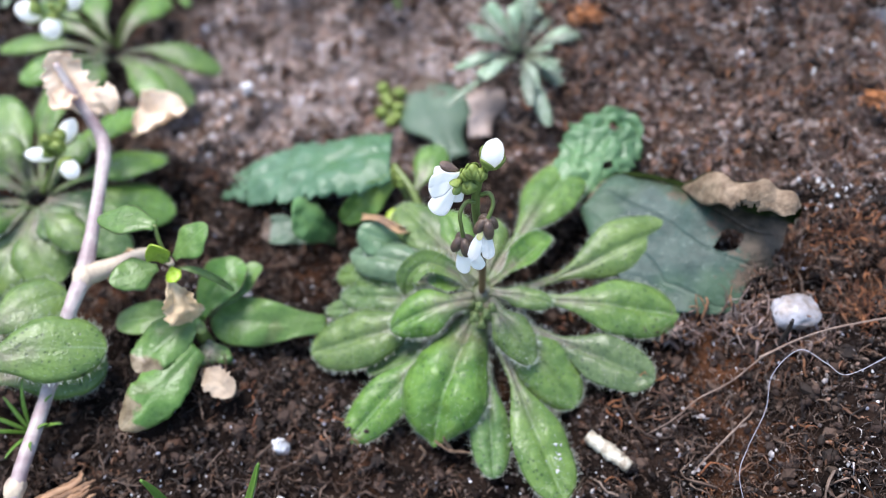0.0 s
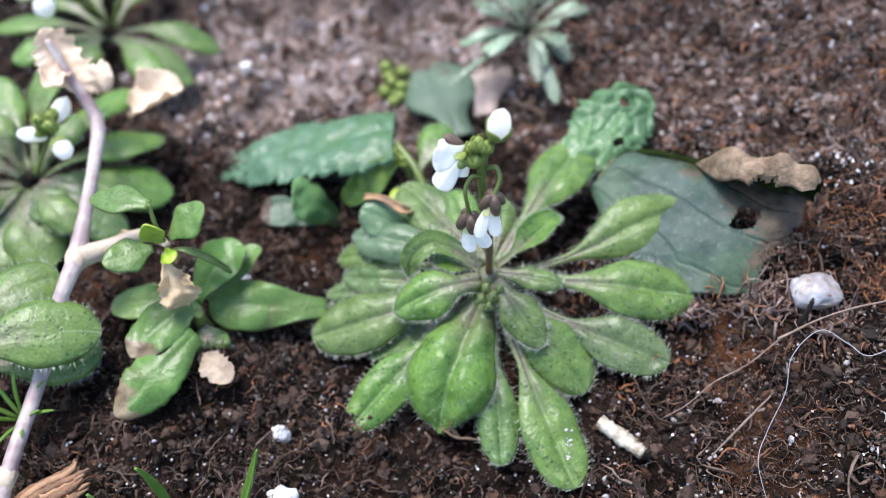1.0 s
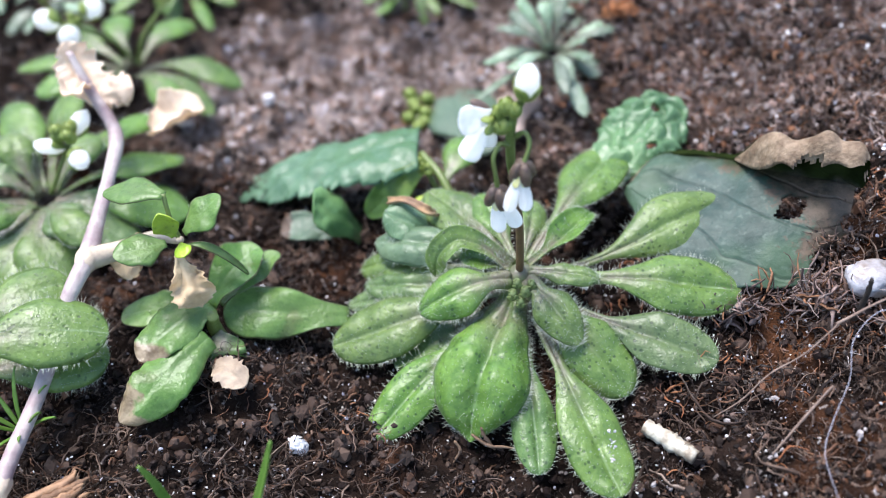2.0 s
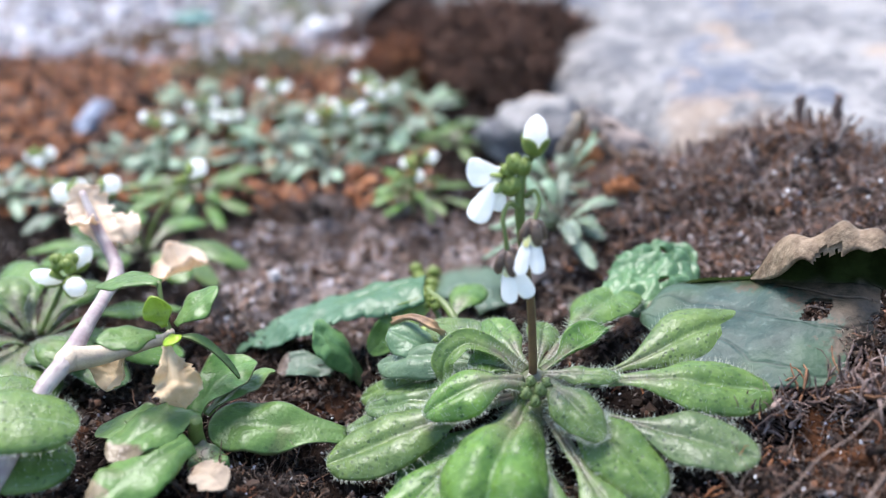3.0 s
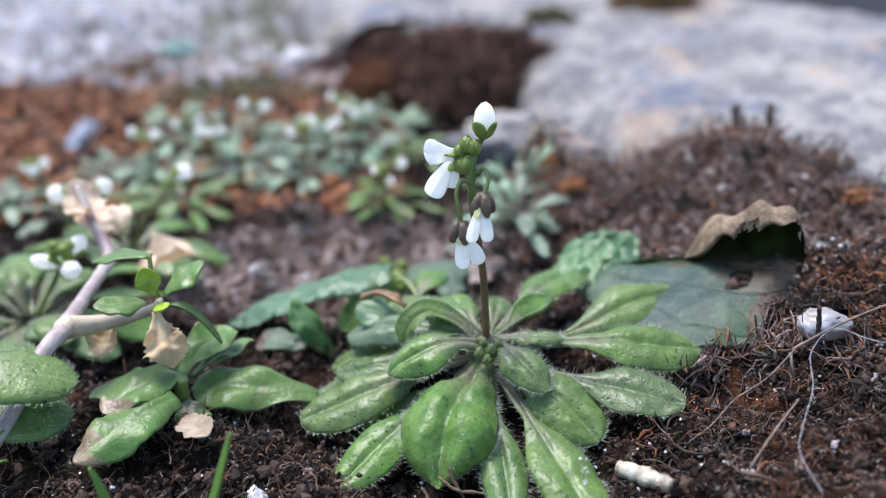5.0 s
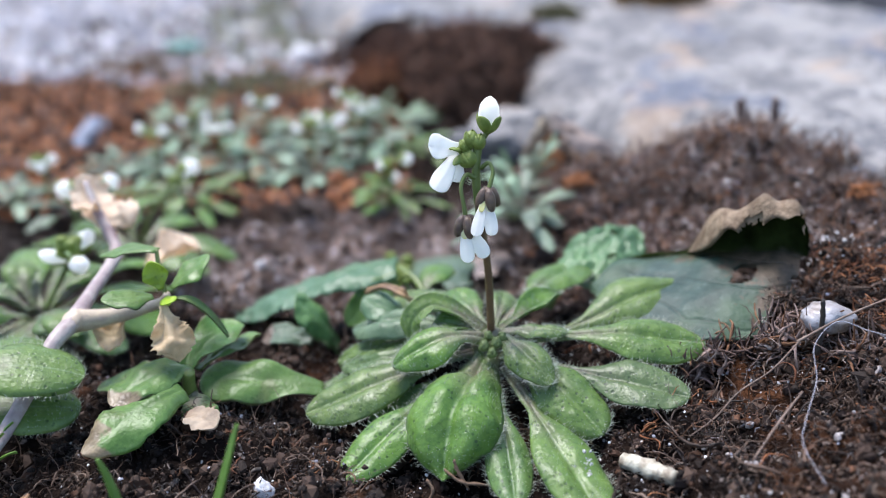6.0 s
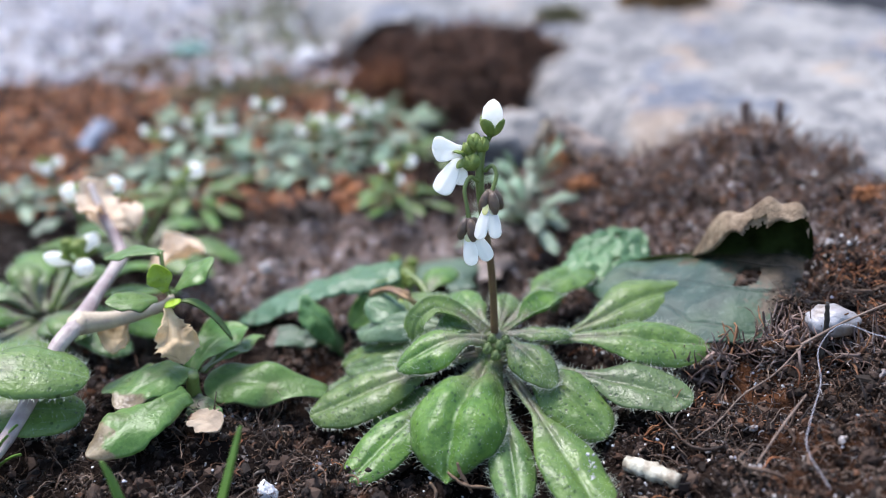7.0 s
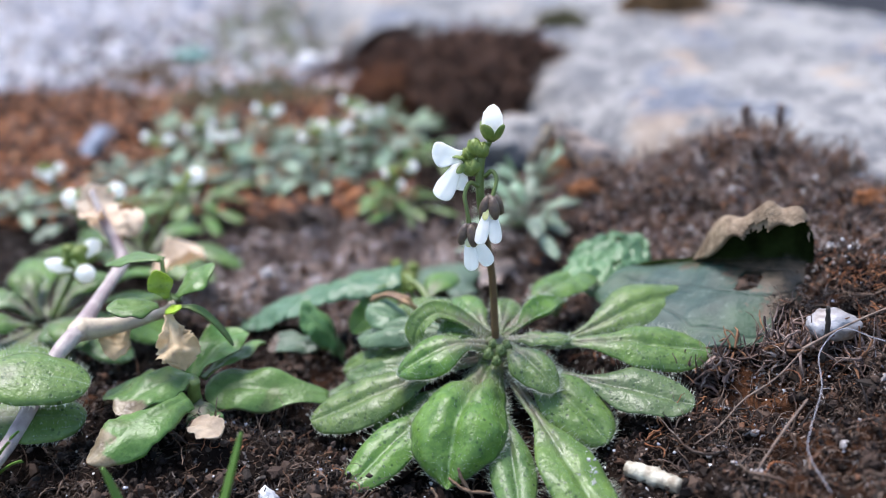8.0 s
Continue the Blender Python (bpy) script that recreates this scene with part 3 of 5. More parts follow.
def strands(starts, lengths, radius, seg=6, lift=0.25, curl=0.9):
    """Many thin crooked fibres as one mesh."""
    n = len(starts)
    ang = rng.uniform(0, 2 * np.pi, n)
    tilt = rng.normal(lift, 0.35, n)
    turn = rng.normal(0, curl, n)
    drop = rng.normal(-0.25, 0.3, n)
    pts = [np.asarray(starts, float)]
    for _ in range(seg):
        way = np.stack([np.cos(ang) * np.cos(tilt), np.sin(ang) * np.cos(tilt), np.sin(tilt)], -1)
        pts.append(pts[-1] + way * (np.asarray(lengths) / seg)[:, None])
        ang = ang + turn * 0.5 + rng.normal(0, 0.3, n) + np.where(rng.random(n) < 0.12, rng.normal(0, 1.2, n), 0)
        tilt = np.clip(tilt + drop * 0.5 + rng.normal(0, 0.2, n), -1.2, 1.3)
    mid = np.stack(pts, 1)
    tan = unit(np.gradient(mid, axis=1))
    a = unit(np.cross(tan, np.array([0.3, 0.5, 0.81])))
    b = np.cross(tan, a)
    r = np.asarray(radius)[:, None] * np.linspace(1.0, 0.35, seg + 1)[None, :] * rng.uniform(0.45, 1.35, (n, seg + 1))
    ring = [mid + (a * math.cos(k) + b * math.sin(k)) * r[..., None] for k in (0, 2.094, 4.189)]
    verts = np.stack(ring, 2).reshape(-1, 3)
    idx = np.arange(n * (seg + 1) * 3).reshape(n, seg + 1, 3)
    nxt = np.roll(idx, -1, axis=2)
    faces = np.stack([idx[:, :-1], nxt[:, :-1], nxt[:, 1:], idx[:, 1:]], -1).reshape(-1, 4)
    return verts, faces


# ---- ground ----
KERB_NEAR = [(2454, -1933), (544, -320), (260, -80), (150, 12), (86, 24), (59, 37), (48, 48), (32, 64), (18, 86), (11, 104), (9, 122), (-12, 152), (-28, 182), (-52, 260), (-110, 440), (-900, 3400)]
KERB_FAR = [(2506, -1872), (596, -259), (400, -94), (320, -36), (250, 18), (200, 56), (150, 98), (122, 126), (107, 146), (91, 167), (74, 184), (52, 206), (40, 236), (28, 290), (0, 440), (-780, 3400)]
KERB_X, KERB_Y = zip(*KERB_NEAR)


def ground_z(x, y, fine=True):
    """Height of the soil: a hollow round the plant, rising to the slab's side, sinking behind."""
    x, y = np.asarray(x, float), np.asarray(y, float)
    xr = np.clip(x, 0, 42)
    z = -4.4 + 0.006 * xr**2 * (1 - 0.5 * step(y, 14, 44))
    z = z - 4.2 * step(y, 4, 36) * step(-x, -12, 14)
    z = z + 8 * np.exp(-(((x - 42) / 18) ** 2) - ((y - 46) / 15) ** 2) + 5 * np.exp(-(((x - 14) / 14) ** 2) - ((y - 44) / 14) ** 2)
    z = z + 2.0 * np.exp(-((x / 5.0) ** 2) - ((y / 5.0) ** 2))
    z = z + 2.2 * np.exp(-(((x + 40) / 16) ** 2) - ((y + 8) / 16) ** 2)
    z = z + 1.2 * soft(x, y, 17) + 1.3 * soft(x + 50, y, 8.5) * (1 - 0.7 * np.exp(-((x / 20) ** 2) - ((y / 20) ** 2)))
    if fine:
        z = z + 1.7 * soft(x, y, 4.3) + 1.2 * soft(x + 7, y, 1.9)
    edge = np.interp(y, KERB_Y, KERB_X)
    return z - 76 * step(x - edge, 10, 40)


def ground_sheet():
    ax = np.concatenate([-np.geomspace(3200, 130, 30), np.arange(-127, -76, 1.6), np.arange(-75, 66, 0.75), np.arange(67, 96, 1.6), np.geomspace(98, 2600, 30)])
    ay = np.concatenate([-np.geomspace(3200, 48, 34), np.arange(-46, -36, 1.4), np.arange(-35, 68, 0.75), np.arange(69, 176, 1.6), np.geomspace(178, 3400, 30)])
    gx, gy = np.meshgrid(ax, ay)
    limit = np.interp(gy, KERB_Y, KERB_X) + 38
    spare = gx > limit
    gx = np.minimum(gx, limit)
    gz = ground_z(gx, gy)
    gz[0, :] = gz[-1, :] = gz[:, 0] = gz[:, -1] = -70
    verts = np.stack([gx, gy, gz], -1).reshape(-1, 3)
    idx = np.arange(gx.size).reshape(gx.shape)
    faces = np.stack([idx[:-1, :-1], idx[:-1, 1:], idx[1:, 1:], idx[1:, :-1]], -1)
    return verts, faces[~(spare[:-1, :-1] & spare[1:, :-1])].reshape(-1, 4)


solo("ground", ground_sheet(), M_SOIL, (0, 0, 0), "dark brown peaty soil, loose and damp", "soil", kind="structure")


def road_sheet():
    edge = 60000.0
    return [(-edge, -edge, -62), (edge, -edge, -62), (edge, edge, -62), (-edge, edge, -62)], [(0, 1, 2, 3)]


solo("road", road_sheet(), M_ASPHALT, (0, 0, 0), "dark grey asphalt beyond the concrete edging", "road", kind="structure", smooth=False)


def edging():
    """A worn concrete edging that runs past the bed, with a rounded near side."""
    near = smooth_line([(*p, 0) for p in KERB_NEAR], 240)[:, :2]
    far = smooth_line([(*p, 0) for p in KERB_FAR], 240)[:, :2]
    rows = []
    for n, f in zip(near, far):
        ks = np.concatenate([np.linspace(0, 0.2, 10), np.linspace(0.24, 1, 30)])
        p = n + (f - n) * ks[:, None]
        d = ks * np.linalg.norm(f - n)
        z = 6.5 - 9 * np.clip(1 - d / 13, 0, 1) ** 2.2 + 1.1 * soft(p[:, 0], p[:, 1], 23) + 0.7 * soft(p[:, 0], p[:, 1], 7.0) * np.clip(d / 8, 0, 1) + 0.35 * soft(p[:, 0], p[:, 1], 2.6)
        top = np.c_[p + rng.normal(0, 0.15, p.shape), z]
        rows.append(np.concatenate([[[*n, -45.0]], top, [[*f, -66.0]]]))
    g = np.array(rows)
    idx = np.arange(g.shape[0] * g.shape[1]).reshape(g.shape[:2])
    faces = np.stack([idx[:-1, :-1], idx[1:, :-1], idx[1:, 1:], idx[:-1, 1:]], -1).reshape(-1, 4)
    return g.reshape(-1, 3), faces


solo("kerb", edging(), M_CONCRETE, (0, 0, 0), "pale worn concrete edging beside the soil bed", "kerb", kind="structure")


# ---- the whitlow grass in the middle ----
def petal(parent, base, tip, width, material=None, **more):
    opts = dict(arch=0.3, peak=0.72, point=3.4, petiole=0.35, cup=0.25, wave=0.1, nx=7, ny=12, notch=0.25, start=0.05, bulge=0.05)
    opts.update(more)
    return leaf(parent, base, tip, width, material or M_PETAL, name="petal", thick=0.09, **opts)


def sepal(parent, base, tip, width, material=None, **more):
    opts = dict(arch=0.35, peak=0.5, petiole=0.4, cup=-0.55, wave=0.05, nx=7, ny=10, start=0.0, bulge=0.0)
    opts.update(more)
    return leaf(parent, base, tip, width, material or M_SEPAL, name="sepal", thick=0.2, **opts)


def bud(parent, base, top, radius, name="bud", white=0.0, green=None):
    """A closed bud: an egg of petals in four sepals."""
    b, t = np.array(base, float), np.array(top, float)
    mid, ax = (b + t) / 2, unit(t - b)
    ob = part(name, ball(mid, (radius, radius, np.linalg.norm(t - b) / 2), 2, 0.1, 1.2, ax), M_PETAL if white else green or M_SEPAL, parent, "white petals still folded" if white else "small closed green bud")
    a = unit(np.cross(ax, (0.2, -1, 0.1)))
    c = np.cross(ax, a)
    reach = 0.5 if white else 0.95
    for k in range(4):
        w = a * math.cos(k * 1.571 + 0.7) + c * math.sin(k * 1.571 + 0.7)
        top_at = b + (t - b) * reach + w * radius * 0.98
        root = b + w * radius * 0.35
        out, _, _ = blade(root, top_at, radius * 1.5, arch=0.0, peak=0.45, petiole=0.7, cup=0.0, wave=0, nx=7, ny=9, start=0.0)
        away = out - mid
        along = (away @ ax)[..., None] * ax
        flat = away - along
        f = np.clip((along @ ax) / (np.linalg.norm(t - b) / 2), -0.98, 0.98)
        shell = unit(flat) * (radius * np.sqrt(1 - f**2) * 1.06 + 0.06)[..., None]
        part("sepal", grid_shell(mid + along + shell, 0.12), green or M_SEPAL, ob)
    return ob


main = thing("whitlow_grass", (0, 0, -1.0), "small hairy green rosette with a flowering stalk and white flowers, rooted in peat", "plant", "whitlow grass plants")
part("root_crown", ball((0, 0, 1.2), (2.4, 2.4, 3.6), 2, 0.2, 1.4), M_LEAF_OLD, main)
# outer leaves, then the inner ones that lie on top
FINE = dict(nx=25, ny=48, quilt=0.2, groove=0.085, bulge=0.09)
leaf(main, (-2.0, -2.0, 1.4), (-16.3, -16.4, -3.0), 5.6, hairy=160, arch=1.4, peak=0.66, cup=-0.2, start=0.3, petiole=0.2, point=2.2, roll=6, **FINE)
leaf(main, (0.0, -2.0, 1.2), (1.2, -20.6, -3.0), 4.9, M_LEAF_OLD, hairy=130, arch=0.8, peak=0.72, petiole=0.2, start=0.36, point=2.1, cup=-0.15, **FINE)
leaf(main, (1.0, -2.0, 1.6), (9.2, -23.4, -2.2), 6.7, hairy=170, arch=1.0, peak=0.7, petiole=0.2, start=0.34, cup=-0.12, **FINE)
leaf(main, (1.5, -1.5, 2.0), (20.2, -10.3, 1.8), 6.0, M_LEAF_OLD, hairy=140, roll=-16, arch=1.0, peak=0.68, cup=-0.05, start=0.38, petiole=0.16, **FINE)
leaf(main, (-2.0, -1.5, 0.8), (-13.9, -7.4, -3.0), 3.6, M_LEAF_OLD, hairy=40, cup=0.7, wave=0.8, arch=0.4)
leaf(main, (-1.5, 0.2, 1.8), (-19.6, 0.8, -2.6), 3.8, M_LEAF_OLD, hairy=80, arch=0.8, roll=10, **FINE)
leaf(main, (-1.5, 0.5, 2.4), (-17.6, 2.6, -1.2), 4.2, M_LEAF_OLD, hairy=100, arch=1.4, petiole=0.22, roll=12, **FINE)
leaf(main, (-1.5, 1.0, 3.0), (-18.4, 5.8, -2.4), 5.0, hairy=100, arch=3.4, roll=16, **FINE)
leaf(main, (-2.0, 2.0, 3.0), (-16.4, 6.9, 1.4), 5.6, M_LEAF_PALE, hairy=40, arch=3.6, peak=0.62, roll=10, cup=-0.35, **FINE)
leaf(main, (-8.0, 6.4, 1.0), (-15.2, 8.8, 4.4), 4.8, M_LEAF_PALE, hairy=30, arch=1.6, peak=0.55, roll=14, petiole=0.5, **FINE)
leaf(main, (-1.0, 1.5, 3.6), (-10.2, 13.6, 2.6), 6.8, hairy=110, arch=2.2, peak=0.62, **FINE)
leaf(main, (-0.3, 1.5, 3.6), (-4.2, 12.0, 3.6), 4.4, hairy=70, arch=1.6, **FINE)
leaf(main, (0.4, 1.6, 3.6), (2.2, 10.6, 3.8), 3.8, hairy=60, arch=1.8, **FINE)
leaf(main, (1.0, 1.5, 3.8), (12.8, 20.2, 2.6), 7.2, hairy=150, arch=2.6, peak=0.7, petiole=0.22, wave=0.2, start=0.3, **FINE)
leaf(main, (2.0, 1.0, 2.6), (25.8, 9.4, 4.2), 6.8, hairy=150, peak=0.76, petiole=0.14, start=0.4, cup=-0.2, point=2.0, roll=-18, path=[(2.0, 1.0, 2.4), (7.0, 2.0, 2.6), (12.6, 3.7, 4.0), (17.6, 6.0, 5.2), (22.0, 7.9, 5.1), (25.8, 9.4, 4.2)], **FINE)
leaf(main, (1.5, -0.4, 3.2), (23.6, -2.8, 3.5), 7.0, hairy=190, roll=-12, bend=0, arch=2.6, peak=0.68, petiole=0.22, cup=-0.25, start=0.34, **FINE)
leaf(main, (1.0, 1.0, 4.0), (8.4, 7.7, 4.8), 3.4, hairy=80, arch=0.9, cup=0.7, peak=0.55, **FINE)
leaf(main, (1.0, 0.0, 4.4), (8.4, -2.0, 5.2), 2.9, hairy=80, arch=0.6, cup=-0.3, peak=0.5, petiole=0.5, **FINE)
leaf(main, (-1.5, -0.8, 2.6), (-21.0, -5.0, -2.4), 7.0, hairy=190, roll=15, arch=1.8, peak=0.68, cup=-0.25, start=0.26, **FINE)
leaf(main, (-0.8, 0.8, 3.8), (-9.2, 0.4, 3.2), 2.9, hairy=90, cup=0.6, peak=0.8, petiole=0.6, path=[(-0.8, 0.8, 3.8), (-3.5, 2.0, 5.8), (-6.6, 2.8, 6.4), (-8.8, 1.6, 5.2), (-9.2, 0.2, 3.2)], **FINE)
leaf(main, (-0.8, 0.4, 4.2), (-6.4, 2.0, 4.6), 3.0, hairy=80, arch=0.8, cup=0.6, peak=0.55, **FINE)
leaf(main, (1.0, -2.0, 2.8), (10.9, -12.8, -0.8), 6.6, hairy=200, arch=2.6, peak=0.62, cup=-0.3, roll=-20, **FINE)
leaf(main, (-0.4, -1.4, 2.8), (-5.8, -16.9, -2.8), 10.4, hairy=300, peak=0.78, petiole=0.34, cup=-0.42, start=0.08, point=3.2, bulge=0.14, roll=2, nx=31, ny=52, quilt=0.34, ragged=0.04, groove=0.09, path=[(-0.4, -1.4, 2.8), (-1.6, -4.5, 2.3), (-3.1, -8.2, 2.9), (-4.5, -11.8, 2.3), (-5.4, -14.9, 0.2), (-5.8, -16.9, -2.8)])
leaf(main, (-0.8, -1.0, 4.4), (-11.0, -4.3, 2.8), 5.6, hairy=200, arch=3.4, peak=0.56, petiole=0.4, cup=-0.35, roll=14, point=2.0, **FINE)
leaf(main, (0.6, -1.4, 4.6), (5.9, -8.8, 2.8), 4.8, hairy=180, arch=2.2, peak=0.5, petiole=0.45, cup=-0.35, point=1.8, roll=-10, **FINE)
for dx, dy, dz, r in ((-0.9, -3.4, 4.8, 0.6), (0.4, -3.2, 5.0, 0.62), (1.1, -2.4, 5.2, 0.5), (-0.1, -4.1, 4.3, 0.55), (-0.4, -2.4, 5.4, 0.5)):
    bud(main, (dx, dy + 0.3, dz - r), (dx * 1.05, dy - 0.4, dz + r * 0.8), r * 0.9, green=M_SEPAL_YOUNG)
STALK = [(0, 0, 2.5), (0.0, 0.1, 6), (-0.2, 0.5, 12.2), (-0.8, 0.9, 17.2), (-1.2, 1.2, 21.0), (-1.2, 1.7, 24.0), (-0.85, 2.1, 26.2)]
stalk = part("stalk", tube(STALK, [0.5, 0.44, 0.42, 0.4, 0.42, 0.44, 0.38], 10, 40), M_STALK, main, "thin maroon flower stalk")
part("stalk_top", tube(STALK[3:], [0.43, 0.46, 0.48, 0.44], 10, 24), M_STALK_GREEN, main)

# the bud at the top
top_bud = bud(main, (0.1, 2.4, 27.2), (0.45, 2.7, 31.0), 1.16, "flower_bud", white=1.0)
part("pedicel", tube([(-0.95, 2.1, 25.4), (-0.4, 2.3, 26.4), (0.1, 2.4, 27.4)], [0.28, 0.26, 0.32], 8, 12), M_STALK_GREEN, top_bud)
for b0, b1, r in (((-1.8, 2.2, 23.6), (-2.3, 1.9, 25.5), 0.95), ((-1.4, 2.2, 25.7), (-1.8, 2.2, 27.5), 0.66), ((-0.9, 2.1, 25.5), (-0.9, 1.9, 27.2), 0.6), ((-1.9, 2.3, 25.2), (-2.5, 2.3, 26.6), 0.6)):
    bud(main, b0, b1, r)

# the flower that opens to one side
PETAL = dict(arch=0, cup=0.15, wave=0.35, peak=0.74, point=3.6, start=0.05, notch=0.45, nx=13, ny=26, quilt=0.04)
side_flower = part("flower", ball((-3.0, 2.4, 25.3), (0.6, 0.6, 0.6), 2), M_SEPAL, main)
part("pedicel", tube([(-1.1, 1.7, 24.0), (-1.9, 2.2, 24.6), (-2.9, 2.4, 25.2)], [0.24, 0.22, 0.28], 8, 12), M_STALK_GREEN, side_flower)
petal(side_flower, (-3.0, 2.1, 25.6), (-6.1, 0.1, 26.7), 2.7, face=(0.25, 0.75, 0.75), petiole=0.5, **PETAL)
petal(side_flower, (-3.3, 1.9, 25.1), (-5.6, 0.2, 21.7), 2.3, face=(1, -0.5, -0.5), petiole=0.5, **PETAL)
petal(side_flower, (-2.9, 2.0, 25.0), (-3.5, 1.4, 22.1), 1.7, face=(1, -0.2, 0), petiole=0.45, **PETAL)
petal(side_flower, (-3.2, 2.7, 25.5), (-5.6, 2.6, 25.0), 2.0, face=(0.1, 0.9, 0.5), petiole=0.5, **PETAL)
sepal(side_flower, (-3.0, 2.8, 25.7), (-5.0, 3.2, 26.6), 1.3, M_SEPAL_DARK)
sepal(side_flower, (-2.8, 1.9, 25.6), (-3.9, 0.8, 26.1), 1.2, M_SEPAL)
sepal(side_flower, (-2.9, 1.9, 25.0), (-3.6, 0.9, 24.2), 1.1, M_SEPAL)
sepal(side_flower, (-3.0, 2.7, 25.0), (-4.4, 3.4, 24.4), 1.2, M_SEPAL_DARK)

# two nodding flowers lower down
def nodding(neck, loop, tips, width):
    """A drooping flower: four plump sepals over narrow notched petals; loop: its bent stalk."""
    x, y, z = neck
    ob = part("flower", ball(neck, (0.5, 0.5, 0.5), 2), M_SEPAL_DARK, main)
    part("pedicel", tube(loop + [neck], [0.26, 0.23, 0.22, 0.22, 0.28], 8, 24), M_STALK_GREEN, ob)
    for k, tip in enumerate(tips):
        root = (x + 0.3 * (k - 1), y - 0.25, z - 0.2)
        face = (1, 0.35 * (k - 1), 0)
        petal(ob, root, tip, width, face=face, petiole=0.28, **PETAL)
        throat = [r + (t - r) * 0.42 for r, t in zip(root, tip)]
        part("petal_base", grid_shell(blade((root[0], root[1] - 0.14, root[2]), (throat[0], throat[1] - 0.12, throat[2]), width * 0.5, arch=0, nx=7, ny=10, wave=0, face=face)[0], 0.06), M_PETAL_BASE, ob, "yellowish petal base")
    for dx, dy in ((-0.95, -0.35), (0.35, -0.95), (0.95, 0.35), (-0.35, 0.95)):
        part("sepal", ball((x + 0.72 * dx, y + 0.72 * dy, z - 0.75), (0.58, 0.58, 1.25), 3, 0.08, 1.3, (dx * 0.35, dy * 0.35, -1.0), dx), M_SEPAL_DARK, ob)


nodding((-2.5, -1.3, 19.0), [(-1.4, 1.1, 22.6), (-2.3, 0.6, 23.2), (-2.9, -0.2, 22.2), (-2.7, -0.9, 20.6)], [(-2.4, -3.1, 14.7), (-0.5, -2.8, 15.1), (-1.6, -1.2, 15.8)], 1.6)
nodding((-0.15, -0.8, 21.8), [(-0.7, 1.3, 23.6), (0.1, 1.0, 24.3), (0.5, 0.3, 23.6), (0.2, -0.4, 22.6)], [(-1.6, -3.1, 17.7), (0.2, -3.0, 17.7), (-0.4, -1.2, 18.8)], 1.4)


# ---- the dead stem with its living side shoot ----
stem = thing("chickweed", (-52.5, -26, -2), "grey dead chickweed stem with a green shoot and dry leaves", "plant")
part("stem", tube([(-54, -34, -3), (-53.0, -27, -0.5), (-52.0, -21, 1.2), (-50.9, -13.4, 1.6), (-49.5, -8.6, 3.8), (-48.0, -4.0, 6.8), (-47.0, 0.4, 7.3)], [0.9, 0.9, 0.85, 0.8, 0.8, 0.85, 1.05], 12, 40, 0.02), M_DEADSTEM, stem)
part("stem", tube([(-47.0, 0.4, 7.3), (-47.0, 6, 7.6), (-47.4, 13, 7.2), (-48.2, 19.5, 6.6), (-49.4, 22.2, 7.7), (-51.6, 24.9, 10.2), (-53.6, 27.6, 13.8)], [1.15, 0.8, 0.75, 0.9, 0.8, 0.7, 0.4], 12, 40, 0.02), M_DEADSTEM, stem)
part("node", ball((-47.0, 0.6, 7.3), (1.3, 1.9, 1.2), 3, 0.15, 1.5), M_NODE, stem, "pale swollen stem node")
part("node", ball((-52.4, -22.8, 0.8), (1.15, 1.7, 1.05), 3, 0.25, 1.5), M_NODE, stem, "pale swollen stem node")
part("side_shoot", tube([(-47.0, 0.6, 7.2), (-43.8, 2.4, 6.6), (-40.2, 3.9, 6.8), (-37.4, 2.2, 8.4), (-36.0, 0.6, 10.2)], [1.35, 1.0, 0.75, 0.55, 0.4], 10, 30), M_NODE, stem)
part("leaf_stalk", tube([(-36.2, 0.8, 10.0), (-36.8, 1.8, 12.4), (-37.2, 3.2, 14.6)], [0.3, 0.25, 0.25], 8, 12), M_STALK_GREEN, stem)
leaf(stem, (-37.1, 3.1, 14.6), (-44.3, 4.9, 13.3), 4.2, M_LEAF_SMOOTH, cup=-0.15, arch=1.2, point=1.4, peak=0.45, petiole=0.35, start=0.02)
leaf(stem, (-35.6, 1.0, 10.8), (-31.6, 3.9, 13.4), 4.6, M_LEAF_SMOOTH, cup=-0.15, arch=0.4, peak=0.42, point=1.25, start=0.02)
leaf(stem, (-37.4, 0.1, 10.3), (-42.2, -2.5, 11.4), 4.6, M_LEAF_SMOOTH, cup=-0.15, arch=0.4, peak=0.42, point=1.25, start=0.02)
leaf(stem, (-36.4, 0.3, 11.0), (-37.3, 0.6, 14.2), 2.8, M_LEAF_YOUNG, point=1.4, cup=0.3, arch=0.2, peak=0.5, face=(1, 0.2, 0), start=0.02)
leaf(stem, (-36.0, 0.2, 10.2), (-35.2, -1.9, 10.4), 2.0, M_LEAF_YOUNG, arch=0.3, peak=0.5, start=0.02)
leaf(stem, (-35.4, 0.2, 9.8), (-29.6, -0.2, 5.0), 0.8, M_LEAF_SMOOTH, arch=3.6, peak=0.4, cup=0.5, roll=-25, start=0.02)
leaf(stem, (-36.2, -0.6, 9.4), (-34.4, -4.4, 5.0), 5.6, M_DRY_DULL, name="dry_leaf", label="papery tan dry leaf", arch=-0.6, peak=0.6, petiole=0.2, cup=-0.3, wave=1.4, ragged=0.3, start=0.02, crumple=1.4, nx=25, ny=40, face=(1, 0.2, 0))
leaf(stem, (-42.4, 4.6, 6.4), (-44.2, 1.4, 2.8), 4.4, M_DRY_DULL, name="dry_leaf", label="papery tan dry leaf", arch=0.4, cup=0.4, wave=0.9, ragged=0.25, start=0.02, crumple=0.7, nx=25, ny=36)
